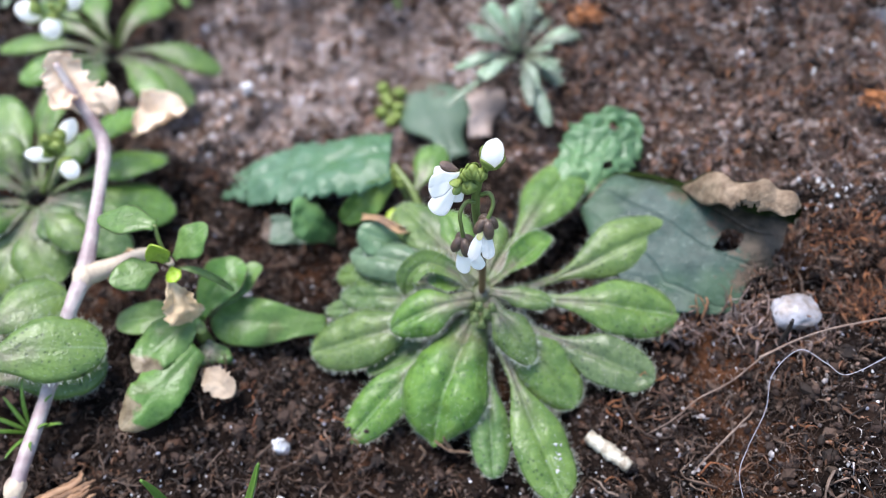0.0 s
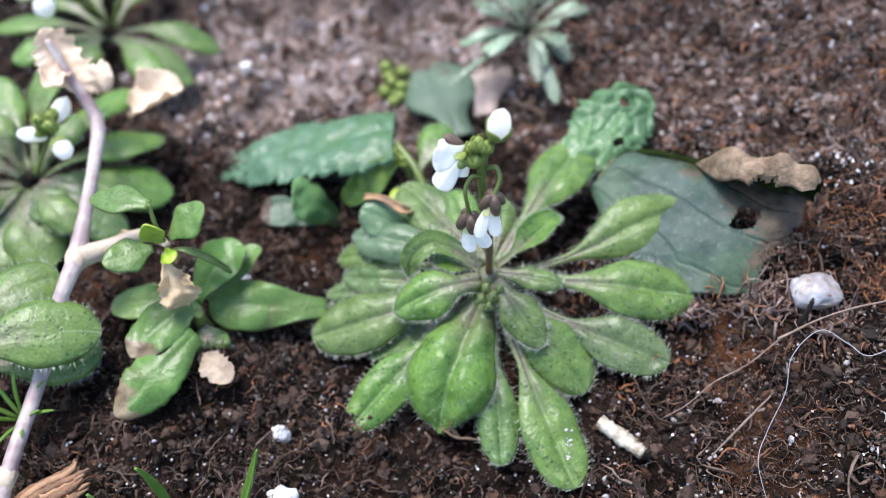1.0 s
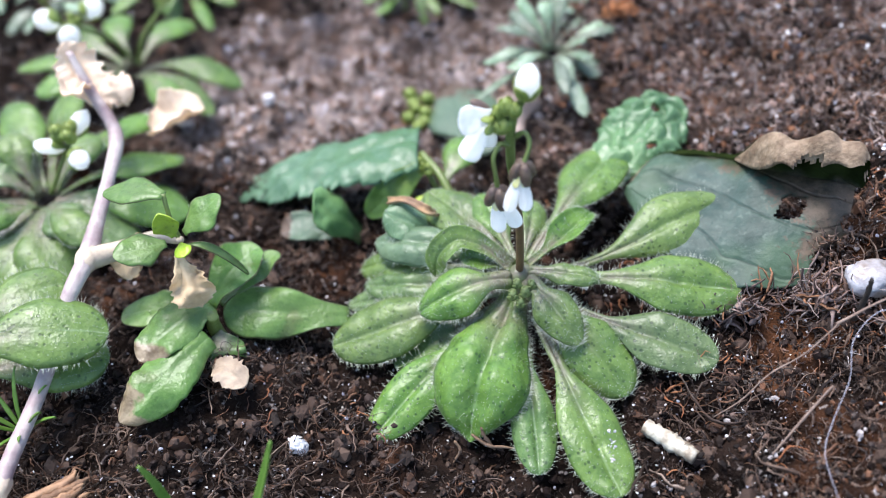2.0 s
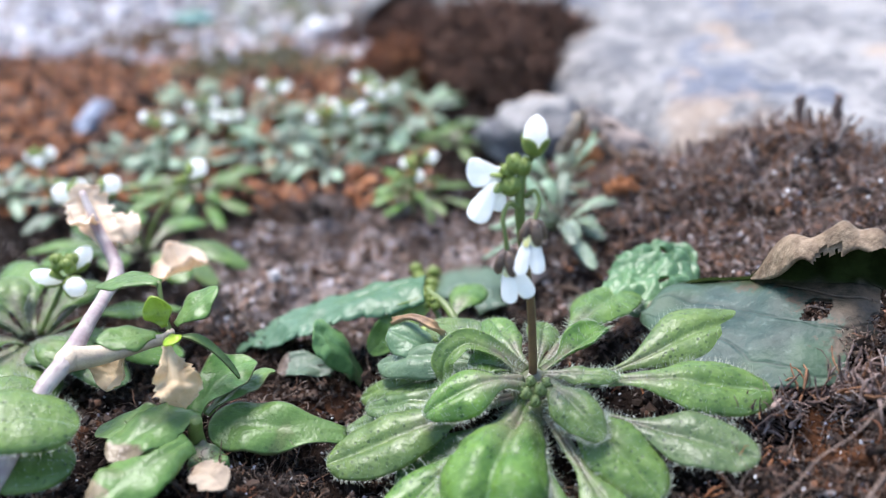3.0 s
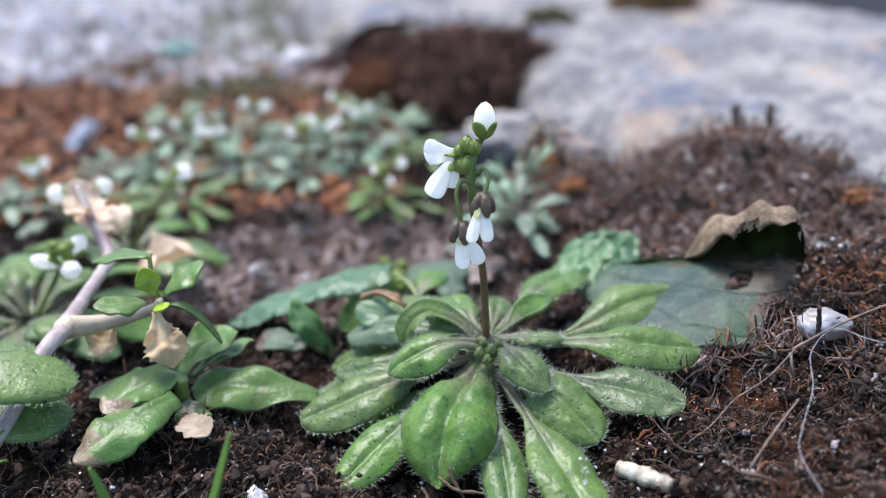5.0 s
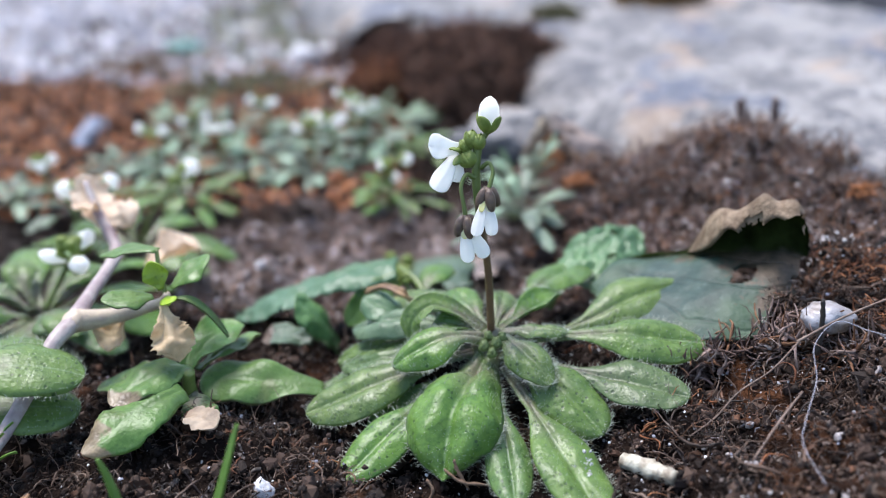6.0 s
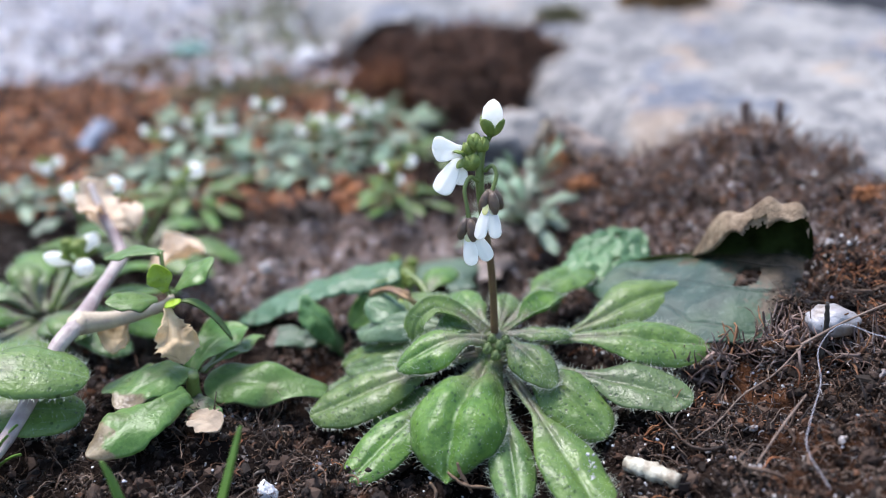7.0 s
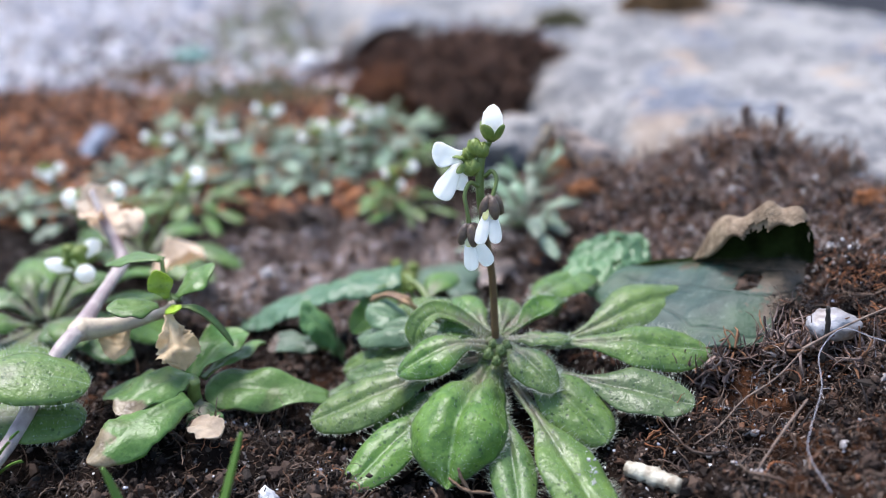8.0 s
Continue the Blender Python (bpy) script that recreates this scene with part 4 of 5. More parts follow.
PAPER = dict(name="dry_leaf", label="papery tan dry leaf", wave=1.2, start=0.02, crumple=0.8, nx=27, ny=40, peak=0.5)
leaf(stem, (-49.8, 23.6, 7.6), (-54.2, 28.8, 14.2), 7.0, M_DRY, face=(0.85, 0.5, 0.0), arch=-0.3, petiole=0.35, cup=0.15, ragged=0.4, **PAPER)
leaf(stem, (-50.6, 24.4, 9.2), (-46.0, 24.4, 10.6), 4.8, M_DRY, face=(0.2, 0.5, 0.8), arch=0.6, petiole=0.6, cup=0.3, ragged=0.35, **PAPER)
leaf(stem, (-52.0, 25.2, 10.6), (-53.0, 21.4, 12.6), 3.4, M_DRY, arch=0.6, petiole=0.6, cup=0.3, ragged=0.35, **PAPER)

# ---- the low seedling under it ----
seedling = thing("seedling", (-33.5, -4, -2), "low green seedling with smooth leaves, some withered at the tip", "plant")
part("stem", tube([(-33.5, -4, -3), (-33.8, -4.2, 1), (-33.4, -4.4, 3.2)], [0.9, 0.8, 0.6], 10, 12), M_STALK_GREEN, seedling)
LIMP = dict(nx=19, ny=40, quilt=0.12, wave=1.3, start=0.02, petiole=0.4)
leaf(seedling, (-33.6, -6.6, 2.4), (-41.6, -16.2, 1.4), 6.4, M_LEAF_DYING, roll=14, cup=-0.3, arch=2.0, point=1.8, ragged=0.1, peak=0.5, label="green leaf with a withered brown tip", **LIMP)
leaf(seedling, (-33.8, -2.9, 3.0), (-40.6, -9.6, 2.6), 6.2, M_LEAF_DYING, roll=6, cup=-0.15, arch=1.8, point=1.9, ragged=0.1, peak=0.5, label="green leaf with a withered brown tip", **LIMP)
leaf(seedling, (-19.2, -1.6, -1.4), (-33.2, -1.8, 0.4), 6.4, M_LEAF_SMOOTH, roll=20, cup=-0.15, arch=2.0, peak=0.68, **LIMP)
leaf(seedling, (-35.0, -2.2, 1.0), (-45.0, -1.8, -0.2), 4.4, M_LEAF_SMOOTH, cup=0.1, arch=1.2, peak=0.6, **LIMP)
leaf(seedling, (-34.2, -2.6, 2.6), (-29.4, 4.4, 4.2), 5.0, M_LEAF_SMOOTH, cup=0.2, arch=1.6, peak=0.55, **LIMP)
leaf(seedling, (-33.2, -2.0, 2.0), (-27.6, 5.0, 2.4), 3.6, M_LEAF_SMOOTH, cup=0.1, arch=1.2, peak=0.6, **LIMP)
leaf(seedling, (-33.6, -5.0, 0.6), (-31.2, -8.4, -1.6), 4.0, M_LEAF_OLD, cup=-0.1, arch=0.8, peak=0.55, **LIMP)

# ---- neighbours ----
def rosette(at, label, reach, count, material, seed, width=0.3, up=0.25, group="whitlow grass plants", hairy=0, name="whitlow_grass"):
    """A small rosette of spoon-shaped leaves."""
    r = random.Random(seed)
    ob = thing(name, at, label, "plant", group)
    for k in range(count):
        a = k * 2.4 + r.uniform(-0.5, 0.5)
        f = 0.45 + 0.55 * (k / count)
        far = reach * f * r.uniform(0.7, 1.25)
        high = up * reach * (1.15 - f) * 1.6 * r.uniform(0.4, 1.4)
        base = (at[0] + 0.8 * math.cos(a), at[1] + 0.8 * math.sin(a), at[2] + 1.2)
        tip = (at[0] + far * math.cos(a), at[1] + far * math.sin(a), at[2] + high)
        leaf(ob, base, tip, reach * width * r.uniform(0.7, 1.25), material, hairy=hairy, arch=reach * r.uniform(0.08, 0.3), peak=0.7, petiole=0.22, nx=7, ny=14)
    return ob


def flowering(parent, at, lean, height, count, seed, petals=3.0):
    """A thin stalk with a cluster of small white flowers."""
    r = random.Random(seed)
    top = np.array(at, float) + np.array([lean[0], lean[1], height])
    part("stalk", tube([at, np.array(at) * 0.5 + top * 0.5 - np.array([lean[0] * 0.2, lean[1] * 0.2, 0]), top], [0.35, 0.3, 0.28], 6, 14), M_STALK_GREEN, parent)
    for k in range(count):
        a = k * 2.4 + r.uniform(0, 1)
        d = np.array([math.cos(a), math.sin(a), r.uniform(-0.1, 0.7)])
        c = top + d * r.uniform(1.0, 2.2)
        fl = bud(parent, c - d * 0.5, c + d * petals * 0.9, petals * 0.5, "flower", white=1.0)
        part("pedicel", tube([top - np.array([0, 0, 0.5]), (top + c) / 2, c - d * 0.4], [0.2, 0.18, 0.2], 5, 6), M_STALK_GREEN, fl)
    for k in range(4):
        d = np.array([r.uniform(-1, 1), r.uniform(-1, 1), r.uniform(0.2, 1.2)])
        part("bud", ball(top + d, (0.6, 0.6, 0.75), 1), M_SEPAL, parent, "small closed green bud")


left = thing("whitlow_grass", (-58.6, 16.3, -4), "green hairy rosette with a cluster of white flowers, beside the dead stem", "plant", "whitlow grass plants")
for tip, w, arch in (((-53.4, 4.6, -1.5), 8.0, 3), ((-42.6, 23.8, -1), 6.5, 4), ((-40.8, 16.0, -3), 7.5, 4), ((-62.0, 2.0, -1.5), 7.0, 3), ((-73, 12, 0), 6.5, 3), ((-67, 31.5, 2), 6.0, 2), ((-59.5, 34.5, 2), 6.5, 3), ((-47.5, 31.0, 0), 6.5, 4), ((-74, 24, 1), 6.5, 3), ((-50.5, 8.0, 1), 5.5, 4), ((-64.5, 9.5, 3), 4.5, 3), ((-63, 24, 4), 4.5, 3), ((-52.5, 24, 3), 5, 3), ((-70, 5, -2), 6, 2)):
    d = unit(np.array(tip) - np.array([-58.6, 16.3, 0]))
    leaf(left, (-58.6 + d[0] * 1.2, 16.3 + d[1] * 1.2, -0.5), tip, w * rng.uniform(0.75, 1.1), M_LEAF, hairy=60, wave=0.8, roll=rng.normal(0, 14), bend=rng.normal(0, 1.3), arch=arch, peak=0.66, petiole=0.22)
for tip, w in (((-45.5, 9.0, -2.0), 6.0), ((-47.5, 14.0, -1.0), 5.0), ((-53.5, 10.0, 0.5), 5.5), ((-66.0, 19.0, 2.5), 5.0)):
    d = unit(np.array(tip) - np.array([-58.6, 16.3, 0]))
    leaf(left, (-58.6 + d[0] * 1.2, 16.3 + d[1] * 1.2, -0.2), tip, w, M_LEAF_OLD, hairy=40, wave=0.8, arch=3.0, peak=0.66, petiole=0.22)
part("stalk", tube([(-58, 17, 0), (-55.6, 18.2, 4), (-54.0, 19.0, 6.6)], [0.35, 0.3, 0.28], 6, 14), M_STALK_GREEN, left)
for at, way, big in (((-53.2, 21.0, 7.4), (0.5, 0.8, 0.5), 1.4), ((-55.4, 18.4, 6.8), (-0.7, -0.3, 0.4), 1.2), ((-52.4, 16.8, 6.6), (0.6, -0.7, 0.2), 1.5)):
    a, w = np.array(at), unit(np.array(way))
    fl = bud(left, a - w * 1.2, a + w * 2.5, big * 0.82, "flower", white=1.0)
    part("pedicel", tube([(-54.0, 19.0, 6.4), (a + np.array([-54.0, 19.0, 6.4])) / 2, a - w * 0.9], [0.2, 0.18, 0.2], 5, 6), M_STALK_GREEN, fl)
for k in range(6):
    d = np.array([-54.0 + 0.9 * math.sin(k * 2.2), 19.2 + 0.9 * math.cos(k * 2.2), 7.0 + 0.25 * k])
    bud(left, d, d + np.array([0.1, 0.1, 1.3]), 0.6)

low_left = thing("whitlow_grass", (-60.5, -8.5, -3), "green hairy rosette with broad rounded leaves, beside the dead stem", "plant", "whitlow grass plants")
for base, tip, w, arch in (((-60, -12.2, 6.0), (-43.4, -7.8, 5.2), 7.8, 4.6), ((-60, -7.5, 4), (-50.0, 0.2, 3.8), 7.0, 3.0), ((-60, -11, 2.0), (-44.4, -8.2, 1.4), 7.0, 2.4), ((-61, -7, 2), (-66, 6, 2), 6.5, 2), ((-62, -9, 2), (-76, -6, 0), 7, 2), ((-61, -10, 2), (-66, -22, -1), 7, 2), ((-59.5, -7, 1), (-55, 4, -1), 5, 2)):
    leaf(low_left, base, tip, w, M_LEAF, hairy=120, roll=-14 if tip[0] > -52 else 0, arch=arch, peak=0.66, petiole=0.22)

back_left = thing("whitlow_grass", (-55, 46, -8), "green hairy rosette behind the dry stem tip", "plant", "whitlow grass plants")
for tip, w, arch in (((-41.5, 36.0, -5), 6.0, 5), ((-38.5, 43.0, -6), 5.5, 5), ((-45, 34, -3), 6, 4), ((-66.5, 38.0, -2), 7, 4), ((-72, 46, -4), 6, 4), ((-60, 58, -4), 6, 4), ((-48, 57, -5), 6, 4), ((-56, 36, -2), 6, 4), ((-68, 55, -4), 6, 3)):
    d = unit(np.array(tip) - np.array([-55, 46, -4]))
    leaf(back_left, (-55 + d[0] * 1.2, 46 + d[1] * 1.2, -5), tip, w * 0.75, M_LEAF, hairy=30, arch=arch, peak=0.66, petiole=0.22)
flowering(back_left, (-55, 47, -4), (-5, -3), 9.0, 3, 5)
flowering(back_left, (-54, 46, -4), (6, 3), 9.0, 1, 6)

rosette((6.6, 40.2, -0.4), "grey-green rosette of narrow spoon-shaped leaves, on the peat behind", 12.6, 26, M_LEAF_FAR, 4, 0.135, 0.4, hairy=20)


# ---- fallen leaves round the rosette ----
toothed = thing("toothed_leaf", (-11, 17, -4), "broad blue-green leaf with a toothed edge, arched over the soil", "leaf")
leaf(toothed, (-11.6, 21.6, 3.0), (-37.2, 22.6, -6.6), 12.2, M_LEAF_BLUE, name="blade", arch=3.4, peak=0.2, petiole=0.8, cup=-0.25, teeth=12, point=2.0, nx=29, ny=120, roll=-14, start=0.0, wave=0.8, bulge=0.05, quilt=0.35)
leaf(toothed, (-11.4, 17.4, 2.6), (-18.0, 13.6, -1.8), 4.0, M_LEAF_LOBE, name="folded_lobe", label="plain green underside of a folded lobe", arch=1.2, peak=0.45, petiole=0.5, roll=46, start=0.02, cup=0.2, wave=0.8, nx=15, ny=30, quilt=0.15)
part("leaf_stalk", tube([(-6, 10, 0), (-8.6, 15.4, 2.8), (-11.2, 19.4, 3.1)], [0.6, 0.5, 0.45], 8, 14), M_STALK_GREEN, toothed)
clover = thing("clover", (-21, 11.5, -5), "small dark green seedling with blistered round leaves, under the toothed leaf", "plant")
leaf(clover, (-18.6, 13.4, -5.2), (-24.0, 11.8, 3.0), 6.2, M_LEAF_ROUND, cup=-0.3, wave=0.5, arch=2.4, peak=0.55, petiole=0.5, start=0.05, roll=24, nx=19, ny=36, quilt=0.35, ragged=0.06)
leaf(clover, (-22.2, 11.6, -2.8), (-29.0, 13.4, -3.4), 4.2, M_LEAF_GREY, cup=0.2, wave=1.2, arch=1.0, peak=0.55, petiole=0.4, start=0.05, nx=15, ny=30, quilt=0.3)
leaf(clover, (-20.0, 12.6, -4.6), (-23.6, 16.4, -3.2), 3.4, M_LEAF_ROUND, cup=-0.2, wave=0.5, arch=0.8, peak=0.6, petiole=0.3)
shoot = thing("flower_shoot", (-9, 15.5, -3), "young pale green shoot with closed buds behind the rosette", "plant")
leaf(shoot, (-9, 15.5, 0), (-5.0, 24.0, 1.2), 4.6, M_LEAF, hairy=40, arch=2.0)
leaf(shoot, (-9, 15.5, 0), (-11.0, 10.0, 2.2), 3.6, M_LEAF_YOUNG, arch=1.8)
part("stalk", tube([(-9, 15.5, -2), (-9.8, 16.6, 1), (-11.2, 18.4, 2.6)], [0.4, 0.35, 0.3], 8, 14), M_STALK_GREEN, shoot)
for k in range(6):
    c = np.array([-10.2 - 0.35 * k, 16.8 + 0.4 * k, 2.2 + 0.5 * math.sin(k * 2.1)])
    bud(shoot, c, c + np.array([math.sin(k * 2.3) * 0.7, -0.2, 0.9]), 0.42)
shoot_far = thing("flower_shoot", (-12.4, 31, -8), "pale green flower shoot with closed buds", "plant")
part("stalk", tube([(-12.4, 31, -9), (-12.4, 33.1, -6.8), (-12.5, 38.8, -5.2)], [0.5, 0.45, 0.3], 8, 14), M_STALK_GREEN, shoot_far)
for k in range(8):
    c = np.array([-12.4 + 1.0 * math.sin(k * 2.4), 33 + 0.75 * k, -6.6 + 0.2 * k])
    bud(shoot_far, c, c + np.array([0.7 * math.sin(k * 2.4), 0.9, 1.3]), 0.8)
grey = thing("fallen_leaf", (-5, 33, -6), "grey-green fallen leaf lying on the soil", "leaf", "fallen leaves")
leaf(grey, (-3.0, 25, -3.0), (-8.0, 42.0, -6.0), 11.0, M_LEAF_GREY, name="blade", arch=1.5, peak=0.5, petiole=0.4, wave=0.8, nx=13)
grey = thing("fallen_leaf", (2, 37, -5), "dull grey-brown fallen leaf lying on the soil", "leaf", "fallen leaves")
leaf(grey, (0.5, 29, -3.4), (0.5, 43.0, -5.6), 8.6, M_DRY_PALE, name="blade", arch=0.8, peak=0.5, petiole=0.4, wave=0.8, nx=13)


def decaying_leaf(edge):
    """A large flat leaf with a hole, its back edge risen and rolled in."""
    nu, nv, nr = 110, 70, 30
    u = np.linspace(0, 1, nu)
    front = smooth_line([(13.0, 12.6, 2.6), (15.0, 5.5, 3.4), (20.5, -1.4, 3.2), (26.0, -2.8, 4.2), (31.0, -2.4, 5.2), (33.4, 0.6, 6.0), (36.2, 2.8, 7.2)], nu)
    back = smooth_line([(13.4, 13.4, 2.8), (18.0, 16.8, 4.4), (24.4, 14.4, 6.4), (28.0, 10.8, 8.2), (32.0, 8.0, 9.2), (35.2, 6.8, 9.5), (37.4, 5.8, 9.2)], nu)
    v = np.linspace(0, 1, nv)
    flat = front[None] * (1 - v)[:, None, None] + back[None] * v[:, None, None]
    flat[..., 2] += 0.7 * np.sin(v * np.pi)[:, None] + 0.35 * np.sin(u * 19)[None] * v[:, None] + 0.5 * soft(flat[..., 0], flat[..., 1], 3.0)
    rise = step(u, 0.36, 0.46)
    k = np.linspace(0, 1, nr + 1)[1:, None]
    crest = np.interp(u, [0.27, 0.36, 0.42, 0.5, 0.66, 0.8, 0.9, 1], [2.4, 3.2, 4.0, 5.2, 7.2, 6.6, 5.6, 2.0]) + 0.35 * np.sin(u * 41)
    lift = 0.5 - 0.5 * np.cos(np.pi * np.clip(k / 0.8, 0, 1))
    curl = np.clip((k - 0.74) / 0.26, 0, 1)
    up = np.stack([0 * k + 0 * u, (1.3 * np.sin(np.pi * np.clip(k / 0.8, 0, 1)) - 1.8 * k - 1.5 * curl) * rise[None], (lift * crest[None] - 1.5 * curl**2 * (1 + 0.4 * np.sin(u * 23))[None]) * rise[None]], -1)
    up[..., 2] += 0.3 * soft(u * 60, k * 12, 3.0) * np.clip(k * 4, 0, 1)
    up[..., 1] += 0.6 * soft(u * 44, k * 9, 3.0) * np.clip(k * 3, 0, 1) * rise[None]
    top = np.concatenate([flat, back[None] + up])
    rows = slice(nv + 18, None) if edge else slice(0, nv + 19)
    along = np.concatenate([0.5 * v, 0.5 + 0.5 * k[:, 0]])[rows]
    shell_v, shell_f, uvs = grid_shell(top[rows], 0.4)
    uvs[:, 1] = np.concatenate([np.repeat(along, nu)] * 2)
    mid = shell_v[np.array(shell_f)].mean(1)
    hx, hy = mid[:, 0] - 29.6, mid[:, 1] - 5.0
    gap = np.hypot(hx / 1.5, hy / 1.3) < 1 + 0.35 * soft(mid[:, 0], mid[:, 1], 1.1)
    gap |= (np.hypot((mid[:, 0] - 35.2) / 0.9, (mid[:, 1] - 3.0) / 0.8) < 1) | (np.hypot((mid[:, 0] - 33.6) / 1.2, (mid[:, 1] + 1.6) / 1.6) < 1)
    ragged = 33.6 + 1.9 * soft(mid[:, 1], mid[:, 1] * 0, 2.1) + 0.35 * (mid[:, 1] - 2)
    gap |= (mid[:, 0] > ragged) & (mid[:, 1] < 6.5)
    gap |= (np.hypot((mid[:, 0] - 34.6) / 1.4, (mid[:, 2] - 15.0) / 0.8) < 1) & (mid[:, 1] < 10)
    return shell_v, np.array(shell_f)[~gap], uvs


big = thing("decaying_leaf", (26, 6, 2), "large grey-green decaying leaf with a hole and a rolled brown edge", "leaf", "fallen leaves")
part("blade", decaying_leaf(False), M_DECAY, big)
part("rolled_edge", decaying_leaf(True), M_DECAY_EDGE, big, "curled dry brown edge")


def crinkled_leaf():
    top, _, _ = blade((10.6, 15.4, 2.2), (20.6, 27.2, 3.6), 10.6, arch=2.0, peak=0.5, petiole=0.5, cup=-0.25, nx=51, ny=72, wave=0.9, teeth=5, ragged=0.16, start=0.02)
    x, y = top[..., 0] + 0.5 * soft(top[..., 0], top[..., 1], 1.7), top[..., 1] + 0.5 * soft(top[..., 1], top[..., 0], 1.9)
    puff = np.abs(soft(x, y, 2.2)) ** 0.5 * np.abs(soft(x + 40, y, 3.1)) ** 0.3
    top[..., 2] += 1.9 * puff + 0.2 * soft(top[..., 0], top[..., 1], 0.8)
    v, f, uv = grid_shell(top, 0.35)
    f = np.array(f)
    mid = v[f].mean(1)
    gap = (np.hypot(mid[:, 0] - 18.0, (mid[:, 1] - 24.4) * 0.8) < 0.7) | (np.hypot(mid[:, 0] - 16.8, mid[:, 1] - 18.6) < 0.7)
    return v, f[~gap], uv


crinkled = thing("crinkled_leaf", (15, 22, -2), "pale green blistered leaf with small holes", "leaf")
part("blade", crinkled_leaf(), M_LEAF_CRINKLE, crinkled)
part("leaf_stalk", tube([(8.0, 14.5, -1.0), (9.6, 16.2, 0.8), (11.4, 18.2, 1.5)], [0.6, 0.5, 0.4], 8, 12), M_STALK_GREEN, crinkled)


# ---- far plants ----
far_specs = [((-52, 69, -8), 17, 16, 11, 0.2), ((-31, 82, -8), 13, 14, 12, 0.25), ((-14, 66, -7), 12, 13, 13, 0.25), ((-16, 104, -8), 19, 13, 14, 0.3), ((-52, 108, -8), 15, 15, 15, 0.3),
             ((-36, 104, -8), 14, 14, 16, 0.3), ((-72, 66, -8), 14, 13, 17, 0.25), ((-86, 72, -8), 14, 13, 18, 0.3), ((-70, 90, -8), 12, 12, 19, 0.3), ((-22, 122, -8), 12, 12, 20, 0.35), ((-66, 122, -8), 12, 12, 21, 0.35), ((-8, 88, -7), 11, 12, 22, 0.35), ((-42, 90, -8), 14, 15, 23, 0.3), ((-60, 84, -8), 13, 14, 24, 0.35), ((-26, 96, -8), 12, 14, 25, 0.35), ((-62, 104, -8), 12, 13, 26, 0.35), ((8, 55, -1.6), 11.5, 18, 27, 0.6)]
far_plants = [rosette(at, "grey-green rosette growing on the peat behind", reach, int(count * 1.3), M_LEAF if seed in (11, 13, 22) else M_LEAF_FAR, seed, 0.15, up) for at, reach, count, seed, up in far_specs]
for k, (root, lean, height, n) in enumerate((((-62, 83, -6), (0, 1), 7, 2), ((-43, 102, -6), (0, 0), 8, 2), ((-25, 102, -6), (0, 0), 8, 2), ((-27, 87, -6), (0, 0), 8, 2), ((-15, 60, -6), (1, -2), 9, 2), ((-78, 70, -6), (0, -1), 8, 2), ((-31, 84, -6), (0, 0), 8, 2), ((-22, 96, -6), (0, 0), 8, 2), ((-68, 56, -6), (0, -3), 9, 1), ((-50, 88, -6), (0, 0), 7, 2), ((-17, 61, -6), (1, -2), 6, 1), ((-57, 98, -6), (0, 0), 6, 1))):
    at = min(range(len(far_plants)), key=lambda i: np.hypot(*(np.array(far_specs[i][0][:2]) - np.array(root[:2]))))
    flowering(far_plants[at], root, lean, height, n + k % 2, 40 + k, 2.1)


# ---- stones, sticks and litter ----
def on_ground(x, y, up=0.0):
    return (x, y, float(ground_z(x, y)) + up)


solo("pebble", ball((36.0, -4.0, 7.1), (2.8, 2.1, 1.7), 4, 0.25, 1.1, seed=2.0), M_STONE, (36.0, -4.0, 5.4), "rounded white pebble with brown stains, half sunk in peat", "stone")
for x, y, r, s in ((-24.0, -16.6, 1.05, 1.0), (-22.9, -24.2, 1.6, 4.0), (-47.5, 39.5, 1.2, 7.0), (-34.2, 39.5, 1.1, 9.0), (-30.0, 3.0, 0.8, 12.0)):
    at = on_ground(x, y, r * 0.5)
    solo("perlite", ball(at, (r, r * 0.85, r * 0.9), 3, 0.5, 1.6, seed=s), M_PERLITE, on_ground(x, y), "angular white perlite grain lying on the soil", "perlite", "perlite grains")
solo("peeled_stick", tube([(12.4, -15.9, -1.7), (14.6, -17.9, -1.3), (16.8, -19.9, -1.0)], [0.8, 0.95, 0.8], 9, 22, 0.1), M_BARK, (14.6, -17.9, -2), "short peeled whitish stick with dark flecks", "stick")
solo("straw", tube([(18.6, -16.8, 1.6), (21.4, -15.6, 3.0), (24.0, -13.8, 4.6), (27.4, -12.4, 6.0), (30.2, -10.6, 7.6), (30.8, -10.2, 8.0)], [0.05, 0.075, 0.07, 0.08, 0.1, 0.17], 7, 36, 0.14), M_TWIG, (24, -14, 3), "thin dry brown straw", "straw", "dry straws")
solo("straw", tube([(30.6, -10.2, 8.0), (36.0, -8.2, 9.6), (42.0, -7.4, 11.6), (52.0, -7.0, 14.5)], [0.17, 0.11, 0.11, 0.1], 7, 24, 0.1), M_TWIG, (36, -8, 8), "thin dry brown straw", "straw", "dry straws")
solo("straw", tube([(23.5, -21, 1.6), (26.5, -18.4, 4.0), (29.5, -15.8, 5.8)], [0.08, 0.16, 0.1], 7, 16, 0.15), M_TWIG, (26, -18, 2), "thin dry brown straw", "straw", "dry straws")
solo("thread", tube([(28.0, -27, 3.6), (27.4, -22.6, 4.6), (28.6, -19.6, 5.4), (30.6, -16.0, 7.2), (31.4, -12.6, 9.0), (34.4, -10.2, 10.2), (37.2, -11.6, 9.8), (39.0, -13.2, 10.4), (43.5, -11.6, 12.4)], [0.042] * 9, 6, 80), M_THREAD, (31, -16, 6), "fine pale grey thread lying on the peat", "thread")
